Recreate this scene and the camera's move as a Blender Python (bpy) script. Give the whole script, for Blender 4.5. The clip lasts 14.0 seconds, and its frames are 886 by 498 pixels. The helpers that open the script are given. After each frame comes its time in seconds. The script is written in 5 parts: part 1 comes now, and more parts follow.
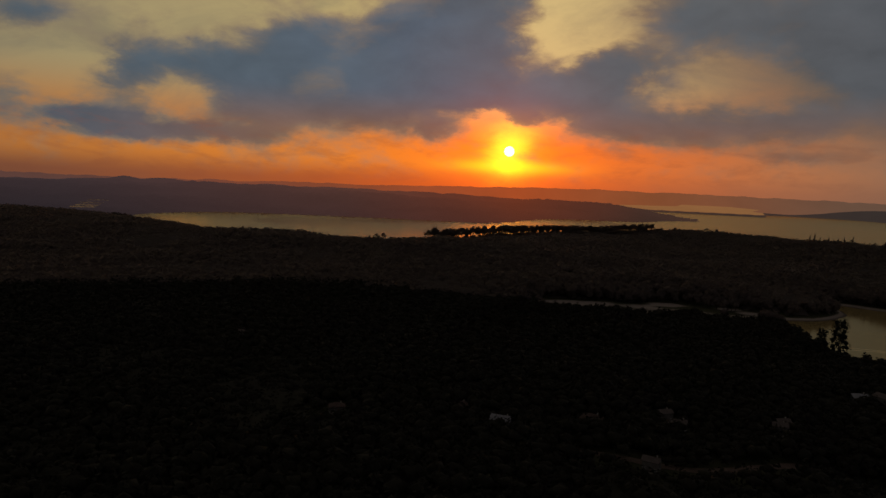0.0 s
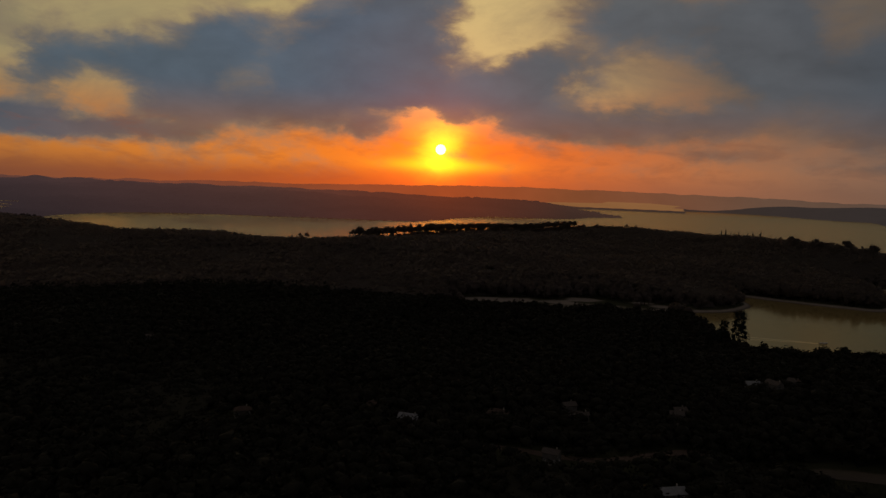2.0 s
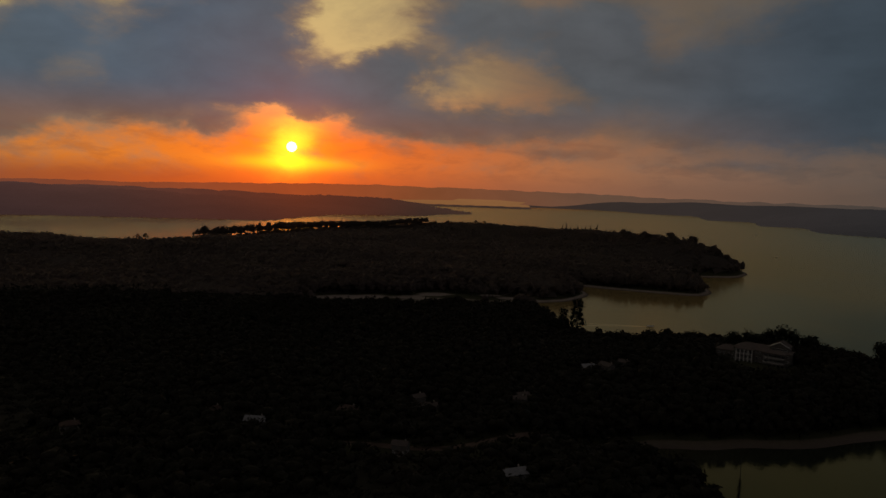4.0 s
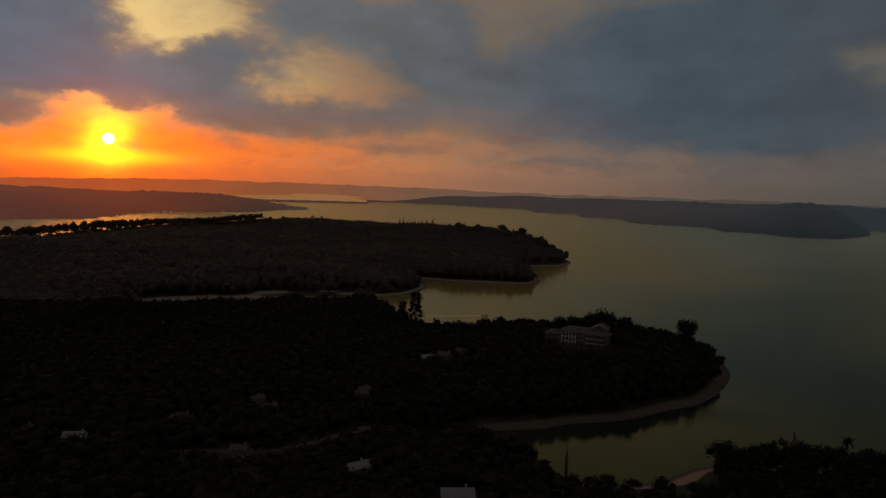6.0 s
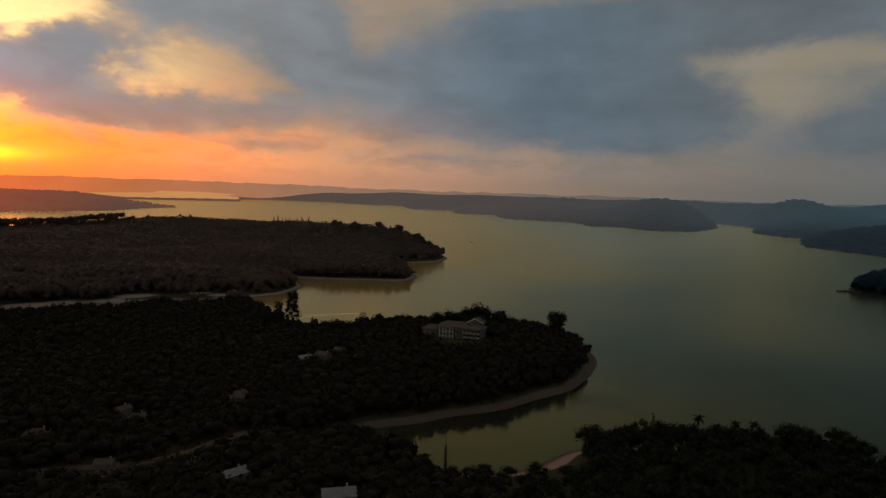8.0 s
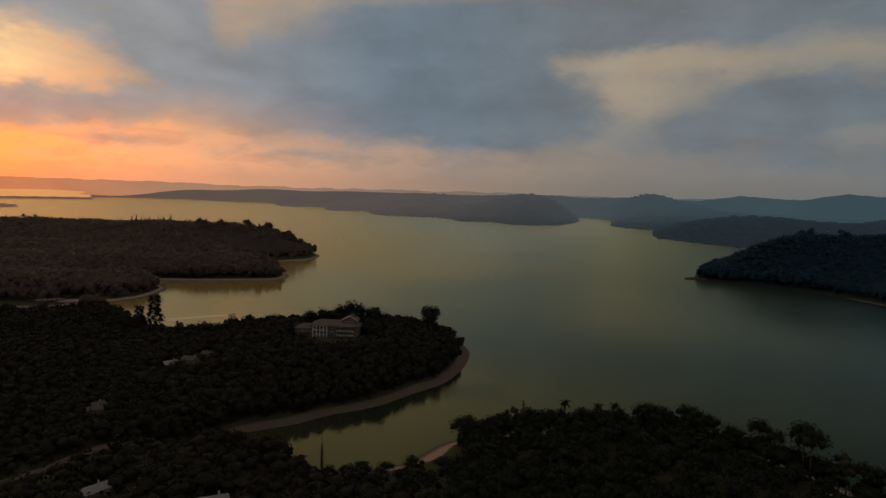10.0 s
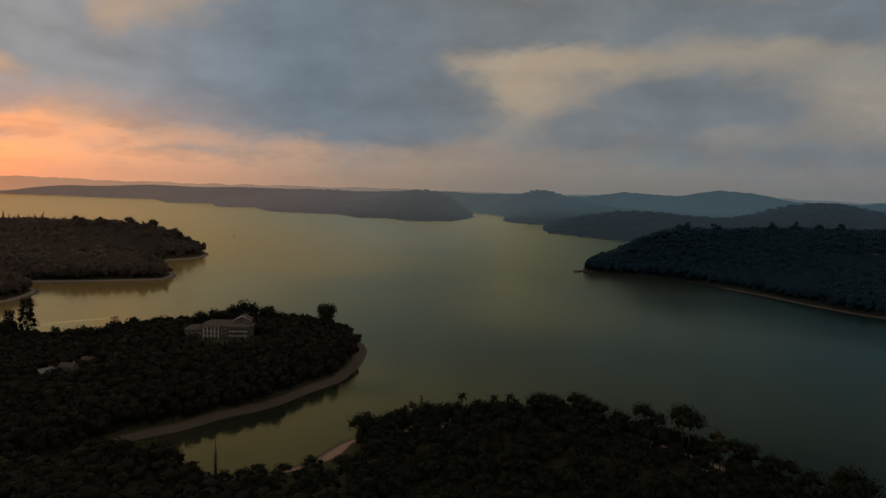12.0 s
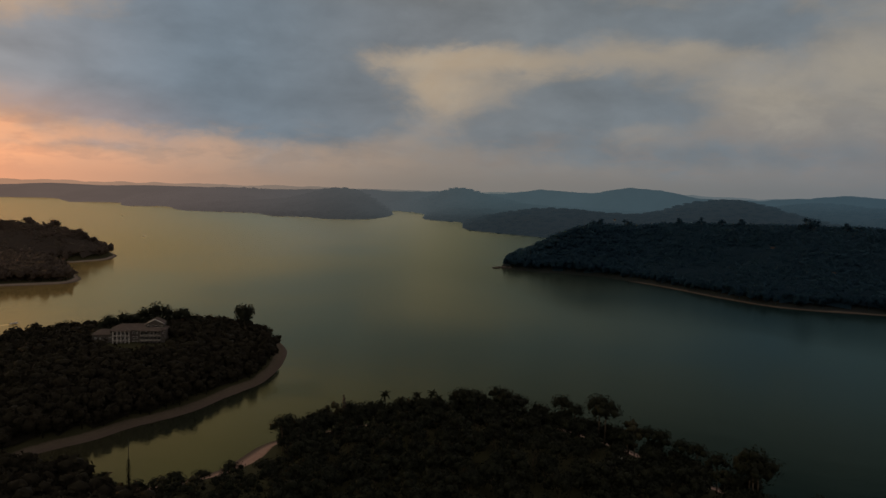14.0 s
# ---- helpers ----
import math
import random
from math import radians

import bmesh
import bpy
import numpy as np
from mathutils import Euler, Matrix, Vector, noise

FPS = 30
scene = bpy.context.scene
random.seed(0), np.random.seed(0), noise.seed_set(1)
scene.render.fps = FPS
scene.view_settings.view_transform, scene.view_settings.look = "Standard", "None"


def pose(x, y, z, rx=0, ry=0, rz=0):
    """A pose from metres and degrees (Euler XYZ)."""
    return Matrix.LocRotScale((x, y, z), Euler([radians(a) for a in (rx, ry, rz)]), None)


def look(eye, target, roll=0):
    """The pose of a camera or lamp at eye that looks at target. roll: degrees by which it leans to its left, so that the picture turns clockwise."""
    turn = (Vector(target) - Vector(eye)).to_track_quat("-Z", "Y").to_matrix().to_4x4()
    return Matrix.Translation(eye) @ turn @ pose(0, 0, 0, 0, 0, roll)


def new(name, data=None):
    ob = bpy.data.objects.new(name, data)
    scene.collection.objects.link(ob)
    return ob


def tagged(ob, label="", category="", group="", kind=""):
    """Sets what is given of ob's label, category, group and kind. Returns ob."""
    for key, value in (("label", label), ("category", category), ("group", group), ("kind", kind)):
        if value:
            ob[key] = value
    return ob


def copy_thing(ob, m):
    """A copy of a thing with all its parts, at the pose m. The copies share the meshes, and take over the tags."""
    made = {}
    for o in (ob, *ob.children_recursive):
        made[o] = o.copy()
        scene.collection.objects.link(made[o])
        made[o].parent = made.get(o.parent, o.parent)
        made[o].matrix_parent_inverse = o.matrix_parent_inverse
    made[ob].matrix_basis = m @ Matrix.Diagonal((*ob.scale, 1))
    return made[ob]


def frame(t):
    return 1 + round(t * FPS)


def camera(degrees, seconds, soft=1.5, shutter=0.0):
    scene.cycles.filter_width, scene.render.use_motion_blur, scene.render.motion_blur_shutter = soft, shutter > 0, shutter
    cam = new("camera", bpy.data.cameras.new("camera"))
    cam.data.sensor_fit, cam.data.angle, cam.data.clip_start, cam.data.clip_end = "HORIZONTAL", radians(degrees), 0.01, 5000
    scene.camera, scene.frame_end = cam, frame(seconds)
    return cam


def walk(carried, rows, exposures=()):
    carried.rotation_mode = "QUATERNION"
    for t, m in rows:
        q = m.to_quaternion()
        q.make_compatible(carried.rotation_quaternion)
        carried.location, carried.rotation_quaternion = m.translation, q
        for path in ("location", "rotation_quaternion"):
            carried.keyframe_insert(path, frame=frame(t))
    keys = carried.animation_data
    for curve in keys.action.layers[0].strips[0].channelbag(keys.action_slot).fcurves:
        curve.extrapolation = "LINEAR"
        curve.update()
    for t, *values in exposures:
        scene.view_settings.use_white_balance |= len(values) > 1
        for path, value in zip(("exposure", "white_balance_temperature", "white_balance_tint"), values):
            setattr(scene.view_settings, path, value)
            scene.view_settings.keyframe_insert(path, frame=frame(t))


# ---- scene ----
cam = camera(64.1, 14.0)
PATH = [
    (0.0, pose(0.0, 0.0, 110.0, 84.74, -2.36, 0.0)),
    (0.5, pose(3.7, -0.5, 110.5, 84.73, -2.33, 0.05)),
    (1.0, pose(6.9, -1.0, 110.9, 84.76, -2.26, -1.39)),
    (1.5, pose(9.4, -1.3, 111.0, 84.80, -2.19, -3.22)),
    (2.0, pose(11.1, -1.7, 111.0, 84.81, -2.13, -5.49)),
    (4.5, pose(14.6, -3.6, 110.1, 85.06, -1.88, -20.60)),
    (5.0, pose(14.5, -4.0, 110.1, 85.04, -1.83, -24.19)),
    (5.5, pose(14.2, -4.7, 110.4, 85.07, -1.78, -28.10)),
    (6.0, pose(13.8, -5.1, 110.7, 85.02, -1.71, -30.37)),
    (6.5, pose(13.4, -5.5, 111.0, 85.00, -1.69, -32.31)),
    (7.0, pose(13.2, -6.0, 111.1, 85.00, -1.68, -34.65)),
    (7.5, pose(13.0, -6.4, 111.3, 85.02, -1.67, -37.03)),
    (8.0, pose(12.8, -6.6, 111.5, 85.04, -1.65, -40.32)),
    (8.5, pose(12.5, -6.8, 111.7, 85.04, -1.59, -43.18)),
    (11.0, pose(11.8, -7.2, 111.8, 84.97, -1.47, -55.07)),
    (11.5, pose(11.5, -7.2, 111.9, 84.94, -1.52, -57.13)),
    (12.0, pose(11.3, -7.2, 112.0, 84.90, -1.55, -59.11)),
    (12.5, pose(11.1, -7.2, 112.1, 84.90, -1.47, -60.77)),
    (13.0, pose(11.1, -7.2, 112.1, 84.88, -1.46, -62.54)),
    (13.5, pose(10.9, -7.0, 112.2, 84.88, -1.48, -64.17)),
    (14.0, pose(10.6, -6.9, 112.1, 84.89, -1.46, -65.63)),
]
walk(cam, PATH, exposures=[
    (0.0, 0.22, 6400, 11), (4.5, 0.12, 6450, 10), (5.0, 0.13, 6450, 10), (5.5, 0.28, 6450, 9), (6.0, 0.5, 6450, 8), (6.5, 0.7, 6450, 7), (7.0, 0.92, 6450, 6),
    (7.5, 1.18, 6450, 6), (8.0, 1.44, 6500, 7), (8.5, 1.6, 6550, 8), (11.0, 1.82, 6950, 12), (14.0, 1.93, 7000, 13)])

# ------------------------------------------------------------------ sky and sun
SUN_AZ, SUN_EL = 5.2, 2.8


def srgb(r, g, b, k=1.0):
    lin = [(c / 255 / 12.92 if c < 10.3 else ((c / 255 + 0.055) / 1.055) ** 2.4) * k for c in (r, g, b)]
    return (*lin, 1.0)


class Nodes:
    """A small writer of shader nodes."""

    def __init__(self, tree, fresh=True):
        self.tree = tree
        if fresh:
            tree.nodes.clear()

    def add(self, kind, **settings):
        n = self.tree.nodes.new(kind)
        for key, value in settings.items():
            setattr(n, key, value)
        return n

    def link(self, a, b):
        self.tree.links.new(a, b)

    def put(self, socket, value):
        if isinstance(value, bpy.types.NodeSocket):
            self.link(value, socket)
        else:
            socket.default_value = value

    def math(self, op, *args, clamp=False):
        n = self.add("ShaderNodeMath", operation=op, use_clamp=clamp)
        for i, a in enumerate(args):
            self.put(n.inputs[i], a)
        return n.outputs[0]

    def mix(self, fac, a, b, blend="MIX"):
        n = self.add("ShaderNodeMix", data_type="RGBA", blend_type=blend)
        self.put(n.inputs[0], fac)
        self.put(n.inputs[6], a)
        self.put(n.inputs[7], b)
        return n.outputs[2]

    def step(self, value, lo, hi, a=0.0, b=1.0):
        n = self.add("ShaderNodeMapRange", interpolation_type="SMOOTHSTEP")
        self.put(n.inputs[0], value)
        n.inputs[1].default_value, n.inputs[2].default_value = lo, hi
        n.inputs[3].default_value, n.inputs[4].default_value = a, b
        return n.outputs[0]

    def noise(self, vector, scale, detail=4.0, rough=0.55, distort=0.0):
        n = self.add("ShaderNodeTexNoise")
        if vector is not None:
            self.link(vector, n.inputs["Vector"])
        n.inputs["Scale"].default_value, n.inputs["Detail"].default_value = scale, detail
        n.inputs["Roughness"].default_value, n.inputs["Distortion"].default_value = rough, distort
        return n


# banks of cloud: azimuth, elevation, half widths in degrees, weight
CLOUDS = [
    (-26.4, 3.8, 2.9, 1.1, 0.8), (-23.9, 7.0, 2.2, 2.5, 0.8), (-21.1, 3.3, 7.8, 0.9, 1.0), (-19.9, 8.6, 3.9, 1.4, 0.85), (-15.0, 7.0, 3.1, 3.5, 1.0),
    (-11.6, 9.9, 2.7, 2.2, 0.8), (-8.5, 5.5, 6.5, 1.6, 0.9), (-4.2, 9.4, 5.3, 3.9, 1.1), (2.0, 12.2, 4.5, 4.5, 1.2), (1.3, 7.9, 5.3, 1.6, 0.9),
    (9.8, 7.5, 3.3, 1.8, 1.0), (13.1, 9.2, 4.1, 2.2, 1.0), (19.5, 12.8, 4.9, 2.5, 1.1), (14.7, 5.0, 5.3, 1.5, 0.95), (28.5, 10.6, 4.5, 4.5, 0.9),
    (24.0, 5.2, 7.0, 1.3, 0.85), (-0.9, 4.2, 1.7, 0.8, 0.6), (3.5, 6.8, 4.0, 0.9, 0.4), (6.3, 5.6, 1.3, 0.7, 0.8), (-30.8, 10.5, 3.3, 1.4, 0.8), (-31.8, 4.5, 1.8, 1.6, 0.5)]
CLOUDS_EAST = [
    (48.8, 10.4, 13.5, 3.9, 0.6), (37.2, 8.0, 8.0, 2.5, 1.0), (30.1, 12.3, 4.9, 2.5, 0.6), (57.6, 4.9, 6.1, 1.8, 0.4), (26.3, 3.0, 3.3, 0.5, 0.4),
    (38.3, 2.3, 4.9, 0.4, 0.4), (50.6, 7.6, 10.2, 3.5, 0.8), (56.4, 5.9, 4.5, 2.5, 0.7), (54.0, 12.8, 17.2, 2.2, 0.6), (42.0, 4.6, 8.2, 1.4, 0.7),
    (75.8, 7.0, 5.3, 2.5, 1.0), (70.8, 4.4, 4.9, 1.4, 0.7), (83.1, 6.5, 4.1, 2.0, 0.6), (84.1, 2.6, 13.1, 1.4, 0.6), (89.0, 11.5, 4.9, 1.8, 0.5), (70.0, 13.2, 10.0, 1.7, 1.0), (86.0, 12.8, 9.0, 1.8, 0.6)]
GAPS = [
    (9.9, 12.6, 2.6, 2.4, -1.4), (-20.9, 5.9, 1.8, 0.7, -0.8), (23.6, 7.4, 3.6, 1.5, -0.3), (33.0, 12.0, 3.0, 2.6, -0.25), (3.3, 5.5, 0.9, 1.2, -0.6), (8.2, 4.4, 1.4, 0.5, -0.5), (-27.8, 8.2, 2.5, 1.8, -0.4), (4.4, 4.4, 2.2, 1.1, -0.7),
    (-9.1, 13.2, 2.0, 0.7, -0.4), (68.4, 9.8, 7.5, 0.8, -0.9), (65.0, 7.0, 1.8, 2.0, -0.7), (80.1, 4.5, 2.5, 1.0, -0.3), (89.7, 5.8, 3.3, 1.8, -0.6), (82.5, 10.0, 4.9, 0.9, -0.4)]

world = bpy.data.worlds.new("dusk_sky")
scene.world = world
world.use_nodes = True
N = Nodes(world.node_tree)
coord = N.add("ShaderNodeTexCoord").outputs["Generated"]
unit = N.add("ShaderNodeVectorMath", operation="NORMALIZE")
N.link(coord, unit.inputs[0])
axes = N.add("ShaderNodeSeparateXYZ")
N.link(unit.outputs[0], axes.inputs[0])
az0 = N.math("MULTIPLY", N.math("ARCTAN2", axes.outputs[0], axes.outputs[1]), 57.2958)
el0 = N.math("MULTIPLY", N.math("ARCSINE", axes.outputs[2]), 57.2958)
flat = N.add("ShaderNodeCombineXYZ")
N.link(az0, flat.inputs[0])
N.put(flat.inputs[1], N.math("MULTIPLY", el0, 1.9))
stretched = flat.outputs[0]
warp = N.add("ShaderNodeSeparateColor")
N.link(N.noise(stretched, 0.24, 6.0, 0.6, 0.3).outputs["Color"], warp.inputs[0])
az = N.math("MULTIPLY_ADD", N.math("SUBTRACT", warp.outputs[0], 0.5), 5.0, az0)
el = N.math("MULTIPLY_ADD", N.math("SUBTRACT", warp.outputs[1], 0.5), 2.4, el0)
total = 0.0
for a, e, sa, se, weight in CLOUDS + CLOUDS_EAST + GAPS:
    u = N.math("MULTIPLY_ADD", az, 1 / sa, -a / sa)
    v = N.math("MULTIPLY_ADD", el, 1 / se, -e / se)
    r2 = N.math("MULTIPLY_ADD", u, u, N.math("MULTIPLY", v, v))
    total = N.math("MULTIPLY_ADD", N.math("POWER", 0.3679, r2), weight, total)
billow = N.noise(stretched, 0.16, 8.0, 0.6, 0.25).outputs[0]
long_flat = N.add("ShaderNodeCombineXYZ")
N.put(long_flat.inputs[0], N.math("MULTIPLY", az0, 0.3))
N.link(el0, long_flat.inputs[1])
streak = N.noise(long_flat.outputs[0], 0.8, 5.0, 0.6, 0.3).outputs[0]
beyond = N.math("MAXIMUM", N.step(el0, 14.0, 24.0), N.math("MAXIMUM", N.step(az0, -34, -60), N.step(az0, 100, 120)))
total = N.math("ADD", total, N.math("MULTIPLY", beyond, 0.5))
total = N.math("ADD", total, N.step(az0, 30.0, 55.0, 0.06, 0.3))
density = N.math("ADD", total, N.math("MULTIPLY", N.math("SUBTRACT", billow, 0.5), 1.2))
curl = N.noise(stretched, 0.5, 5.0, 0.55, 0.3).outputs[0]
crisp = N.step(N.math("MULTIPLY_ADD", N.math("SUBTRACT", curl, 0.5), 0.7, density), 0.0, 0.72)
hazy = N.step(density, -0.25, 1.05)
east = N.step(az0, 14.0, 36.0)
cloud = N.math("ADD", N.math("MULTIPLY", hazy, east), N.math("MULTIPLY", crisp, N.math("SUBTRACT", 1.0, east)))
thick = N.step(density, 0.12, 1.05)


def ramp(value, stops):
    """Colours at values of one number, through a ramp."""
    lo, hi = stops[0][0], stops[-1][0]
    node = N.add("ShaderNodeValToRGB")
    node.color_ramp.interpolation = "B_SPLINE"
    N.put(node.inputs[0], N.math("DIVIDE", N.math("SUBTRACT", value, lo), hi - lo, clamp=True))
    while len(node.color_ramp.elements) < len(stops):
        node.color_ramp.elements.new(0.5)
    for item, (at_, colour) in zip(node.color_ramp.elements, stops):
        item.position, item.color = (at_ - lo) / (hi - lo), colour
    return node.outputs[0]


# clear air by bearing: warm under the sun, dull to the sides
low = ramp(az0, [(-60, srgb(95, 62, 45)), (-28, srgb(172, 110, 50)), (-8, srgb(216, 121, 40)), (5, srgb(238, 116, 28)), (14, srgb(212, 100, 36)),
                 (26, srgb(168, 108, 66)), (38, srgb(126, 94, 76)), (52, srgb(94, 82, 72)), (66, srgb(70, 66, 62)), (100, srgb(62, 66, 70))])
high = ramp(az0, [(-60, srgb(110, 100, 78)), (-26, srgb(150, 136, 100)), (-5, srgb(170, 150, 100)), (9, srgb(205, 182, 122)), (21, srgb(140, 104, 76)), (28, srgb(112, 90, 74)),
                  (40, srgb(100, 88, 72)), (66, srgb(89, 82, 72)), (80, srgb(79, 77, 72)), (110, srgb(76, 75, 70))])
clear = N.mix(N.step(el0, 2.8, 8.5), low, high)
thin = N.noise(stretched, 0.09, 6.0, 0.62, 0.5).outputs[0]
clear = N.mix(N.math("MULTIPLY", N.step(thin, 0.4, 0.68), N.step(el0, 2.5, 5.0, 0.0, 0.42)), clear, srgb(92, 90, 84))
sky = N.add("ShaderNodeTexSky", sky_type="NISHITA", sun_disc=False)
sky.sun_elevation, sky.sun_rotation = radians(SUN_EL), radians(SUN_AZ)
dome = N.mix(1.0, sky.outputs[0], (0.015, 0.015, 0.015, 1), "MULTIPLY")
clear = N.mix(N.step(el0, 15.0, 26.0), clear, dome)
rim = ramp(az0, [(-60, srgb(80, 74, 66)), (-20, srgb(136, 120, 96)), (5, srgb(142, 110, 86)), (22, srgb(118, 98, 78)), (45, srgb(82, 78, 74)), (75, srgb(70, 72, 72)), (110, srgb(60, 62, 66))])
body = ramp(az0, [(-60, srgb(52, 58, 62)), (-20, srgb(74, 88, 99)), (0, srgb(65, 80, 98)), (18, srgb(82, 87, 90)), (34, srgb(77, 79, 83)), (46, srgb(48, 64, 76)), (62, srgb(59, 63, 67)), (75, srgb(57, 64, 69)), (110, srgb(54, 63, 71))])
under = N.mix(N.step(az0, 50, 22), body, srgb(106, 84, 74))
under = N.mix(N.step(az0, -30, -12), body, under)
body = N.mix(N.step(el0, 7.5, 3.5), body, under)
above = N.mix(N.step(az0, 48, 82), srgb(80, 76, 56), srgb(12, 20, 23))
above = N.mix(N.math("MAXIMUM", N.math("MAXIMUM", N.step(az0, -60, -110), N.step(az0, 110, 140)), N.step(el0, 30.0, 52.0)), above, srgb(85, 79, 78))
body = N.mix(N.step(el0, 13.0, 20.0), body, above)
rim = N.mix(N.step(el0, 13.0, 20.0), rim, above)
picture = N.mix(N.math("MULTIPLY", cloud, 0.95), clear, N.mix(thick, rim, body))
bars = N.math("MULTIPLY", N.math("MULTIPLY", N.step(streak, 0.46, 0.66), N.step(el0, 5.5, 3.5)), 0.3)
picture = N.mix(bars, picture, N.mix(N.step(az0, 45, 15), srgb(70, 66, 64), srgb(128, 74, 48)))
mottle = N.noise(stretched, 0.2, 4.0, 0.5, 0.3).outputs[0]
shade = N.math("MULTIPLY_ADD", mottle, 0.8, N.math("MULTIPLY_ADD", billow, 0.8, 0.2))
grey = N.add("ShaderNodeCombineColor")
for k in range(3):
    N.put(grey.inputs[k], shade)
picture = N.mix(N.math("MULTIPLY", cloud, 0.55), picture, N.mix(1.0, picture, grey.outputs[0], "MULTIPLY"))
haze = ramp(az0, [(-60, srgb(62, 46, 42)), (-30, srgb(100, 64, 50)), (-10, srgb(150, 74, 38)), (5, srgb(205, 78, 24)), (16, srgb(168, 86, 44)),
                  (30, srgb(130, 92, 70)), (48, srgb(84, 73, 65)), (66, srgb(62, 62, 60)), (100, srgb(54, 60, 65))])
picture = N.mix(N.math("MULTIPLY", N.step(el0, 2.0, -0.2), 0.9), picture, haze)
# the sun behind thin cloud
to_sun = N.add("ShaderNodeVectorMath", operation="DOT_PRODUCT")
N.link(unit.outputs[0], to_sun.inputs[0])
sa_, se_ = radians(SUN_AZ), radians(SUN_EL)
to_sun.inputs[1].default_value = (math.sin(sa_) * math.cos(se_), math.cos(sa_) * math.cos(se_), math.sin(se_))
angle = N.math("MULTIPLY", N.math("ARCCOSINE", N.math("MINIMUM", to_sun.outputs["Value"], 1.0)), 57.2958)
ragged = N.math("MULTIPLY_ADD", N.math("SUBTRACT", billow, 0.5), 3.0, angle)
veil = N.math("SUBTRACT", 1.0, N.math("MULTIPLY", cloud, 0.7))
wide = N.math("MULTIPLY", N.math("POWER", 0.3679, N.math("DIVIDE", N.math("MAXIMUM", ragged, 0.0), 3.4)), veil)
near_sun = N.math("MULTIPLY", N.math("POWER", 0.3679, N.math("POWER", N.math("DIVIDE", ragged, 1.5), 2.0)), veil)
picture = N.mix(1.0, picture, N.mix(wide, (0, 0, 0, 1), (1.0, 0.13, 0.0, 1)), "ADD")
picture = N.mix(1.0, picture, N.mix(near_sun, (0, 0, 0, 1), (1.0, 0.75, 0.02, 1)), "ADD")
band = N.math("POWER", 0.3679, N.math("ADD", N.math("POWER", N.math("DIVIDE", N.math("SUBTRACT", az0, SUN_AZ), 4.0), 2.0), N.math("POWER", N.math("DIVIDE", N.math("SUBTRACT", el0, 1.55), 0.5), 2.0)))
picture = N.mix(1.0, picture, N.mix(band, (0, 0, 0, 1), (0.5, 0.42, 0.0, 1)), "ADD")
disc = N.step(angle, 0.44, 0.28)
picture = N.mix(1.0, picture, N.mix(disc, (0, 0, 0, 1), (3.0, 2.8, 2.2, 1)), "ADD")
back = N.add("ShaderNodeBackground")
N.link(picture, back.inputs[0])
back.inputs[1].default_value = 1.0
out = N.add("ShaderNodeOutputWorld")
N.link(back.outputs[0], out.inputs[0])

sun = new("sun", bpy.data.lights.new("sun", "SUN"))
sun.data.energy, sun.data.angle, sun.data.color = 0.008, radians(10.0), (1.0, 0.48, 0.13)
sun.matrix_world = look((0, 0, 0), (-math.sin(sa_) * math.cos(se_), -math.cos(sa_) * math.cos(se_), -math.sin(se_)))


# ------------------------------------------------------------------ materials
def material(name):
    m = bpy.data.materials.new(name)
    m.use_nodes = True
    n = Nodes(m.node_tree)
    shader = n.add("ShaderNodeBsdfPrincipled")
    n.link(shader.outputs[0], n.add("ShaderNodeOutputMaterial").inputs[0])
    return m, n, shader


def position(n):
    return n.add("ShaderNodeNewGeometry").outputs["Position"]


def bump(n, shader, height, strength, distance):
    b = n.add("ShaderNodeBump")
    b.inputs["Strength"].default_value, b.inputs["Distance"].default_value = strength, distance
    n.link(height, b.inputs["Height"])
    n.link(b.outputs[0], shader.inputs["Normal"])


def surface(name, dark, light, scale, rough=0.8, metal=0.0, fine=0.0, per="none", relief=0.3, depth=0.02):
    """A plain weathered surface: two scales of mottling, grain as relief."""
    m, n, s = material(name)
    p = n.add("ShaderNodeTexCoord").outputs["Object"]
    big = n.noise(p, scale, 4.0).outputs[0]
    small = n.noise(p, fine or scale * 9, 5.0, 0.65).outputs[0]
    fac = n.math("MULTIPLY_ADD", small, 0.45, n.math("MULTIPLY", big, 0.55))
    if per == "object":
        fac = n.math("MULTIPLY_ADD", n.math("SUBTRACT", n.add("ShaderNodeObjectInfo").outputs["Random"], 0.5), 0.35, fac)
    if per == "island":
        fac = n.math("MULTIPLY_ADD", n.math("SUBTRACT", n.add("ShaderNodeNewGeometry").outputs["Random Per Island"], 0.5), 0.5, fac)
    n.link(n.mix(n.step(fac, 0.25, 0.75), (*dark, 1), (*light, 1)), s.inputs["Base Color"])
    s.inputs["Roughness"].default_value, s.inputs["Metallic"].default_value = rough, metal
    s.inputs["Specular IOR Level"].default_value = 0.5 if rough < 0.7 else 0.15
    bump(n, s, small, relief, depth)
    return m


LEAF = surface("leaf", (0.0065, 0.0095, 0.0055), (0.014, 0.018, 0.010), 0.25, 0.8, per="island", relief=0.2)
LEAF_DRY = surface("leaf_dry", (0.014, 0.016, 0.009), (0.034, 0.034, 0.018), 0.25, 0.7, per="island", relief=0.2)
# warmer and brighter than the point's leaf, with evening haze put into the colour
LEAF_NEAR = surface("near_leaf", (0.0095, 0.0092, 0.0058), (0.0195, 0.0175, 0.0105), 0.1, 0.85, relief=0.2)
BARK = surface("bark", (0.06, 0.045, 0.035), (0.17, 0.14, 0.11), 1.5, 0.9, relief=0.6)


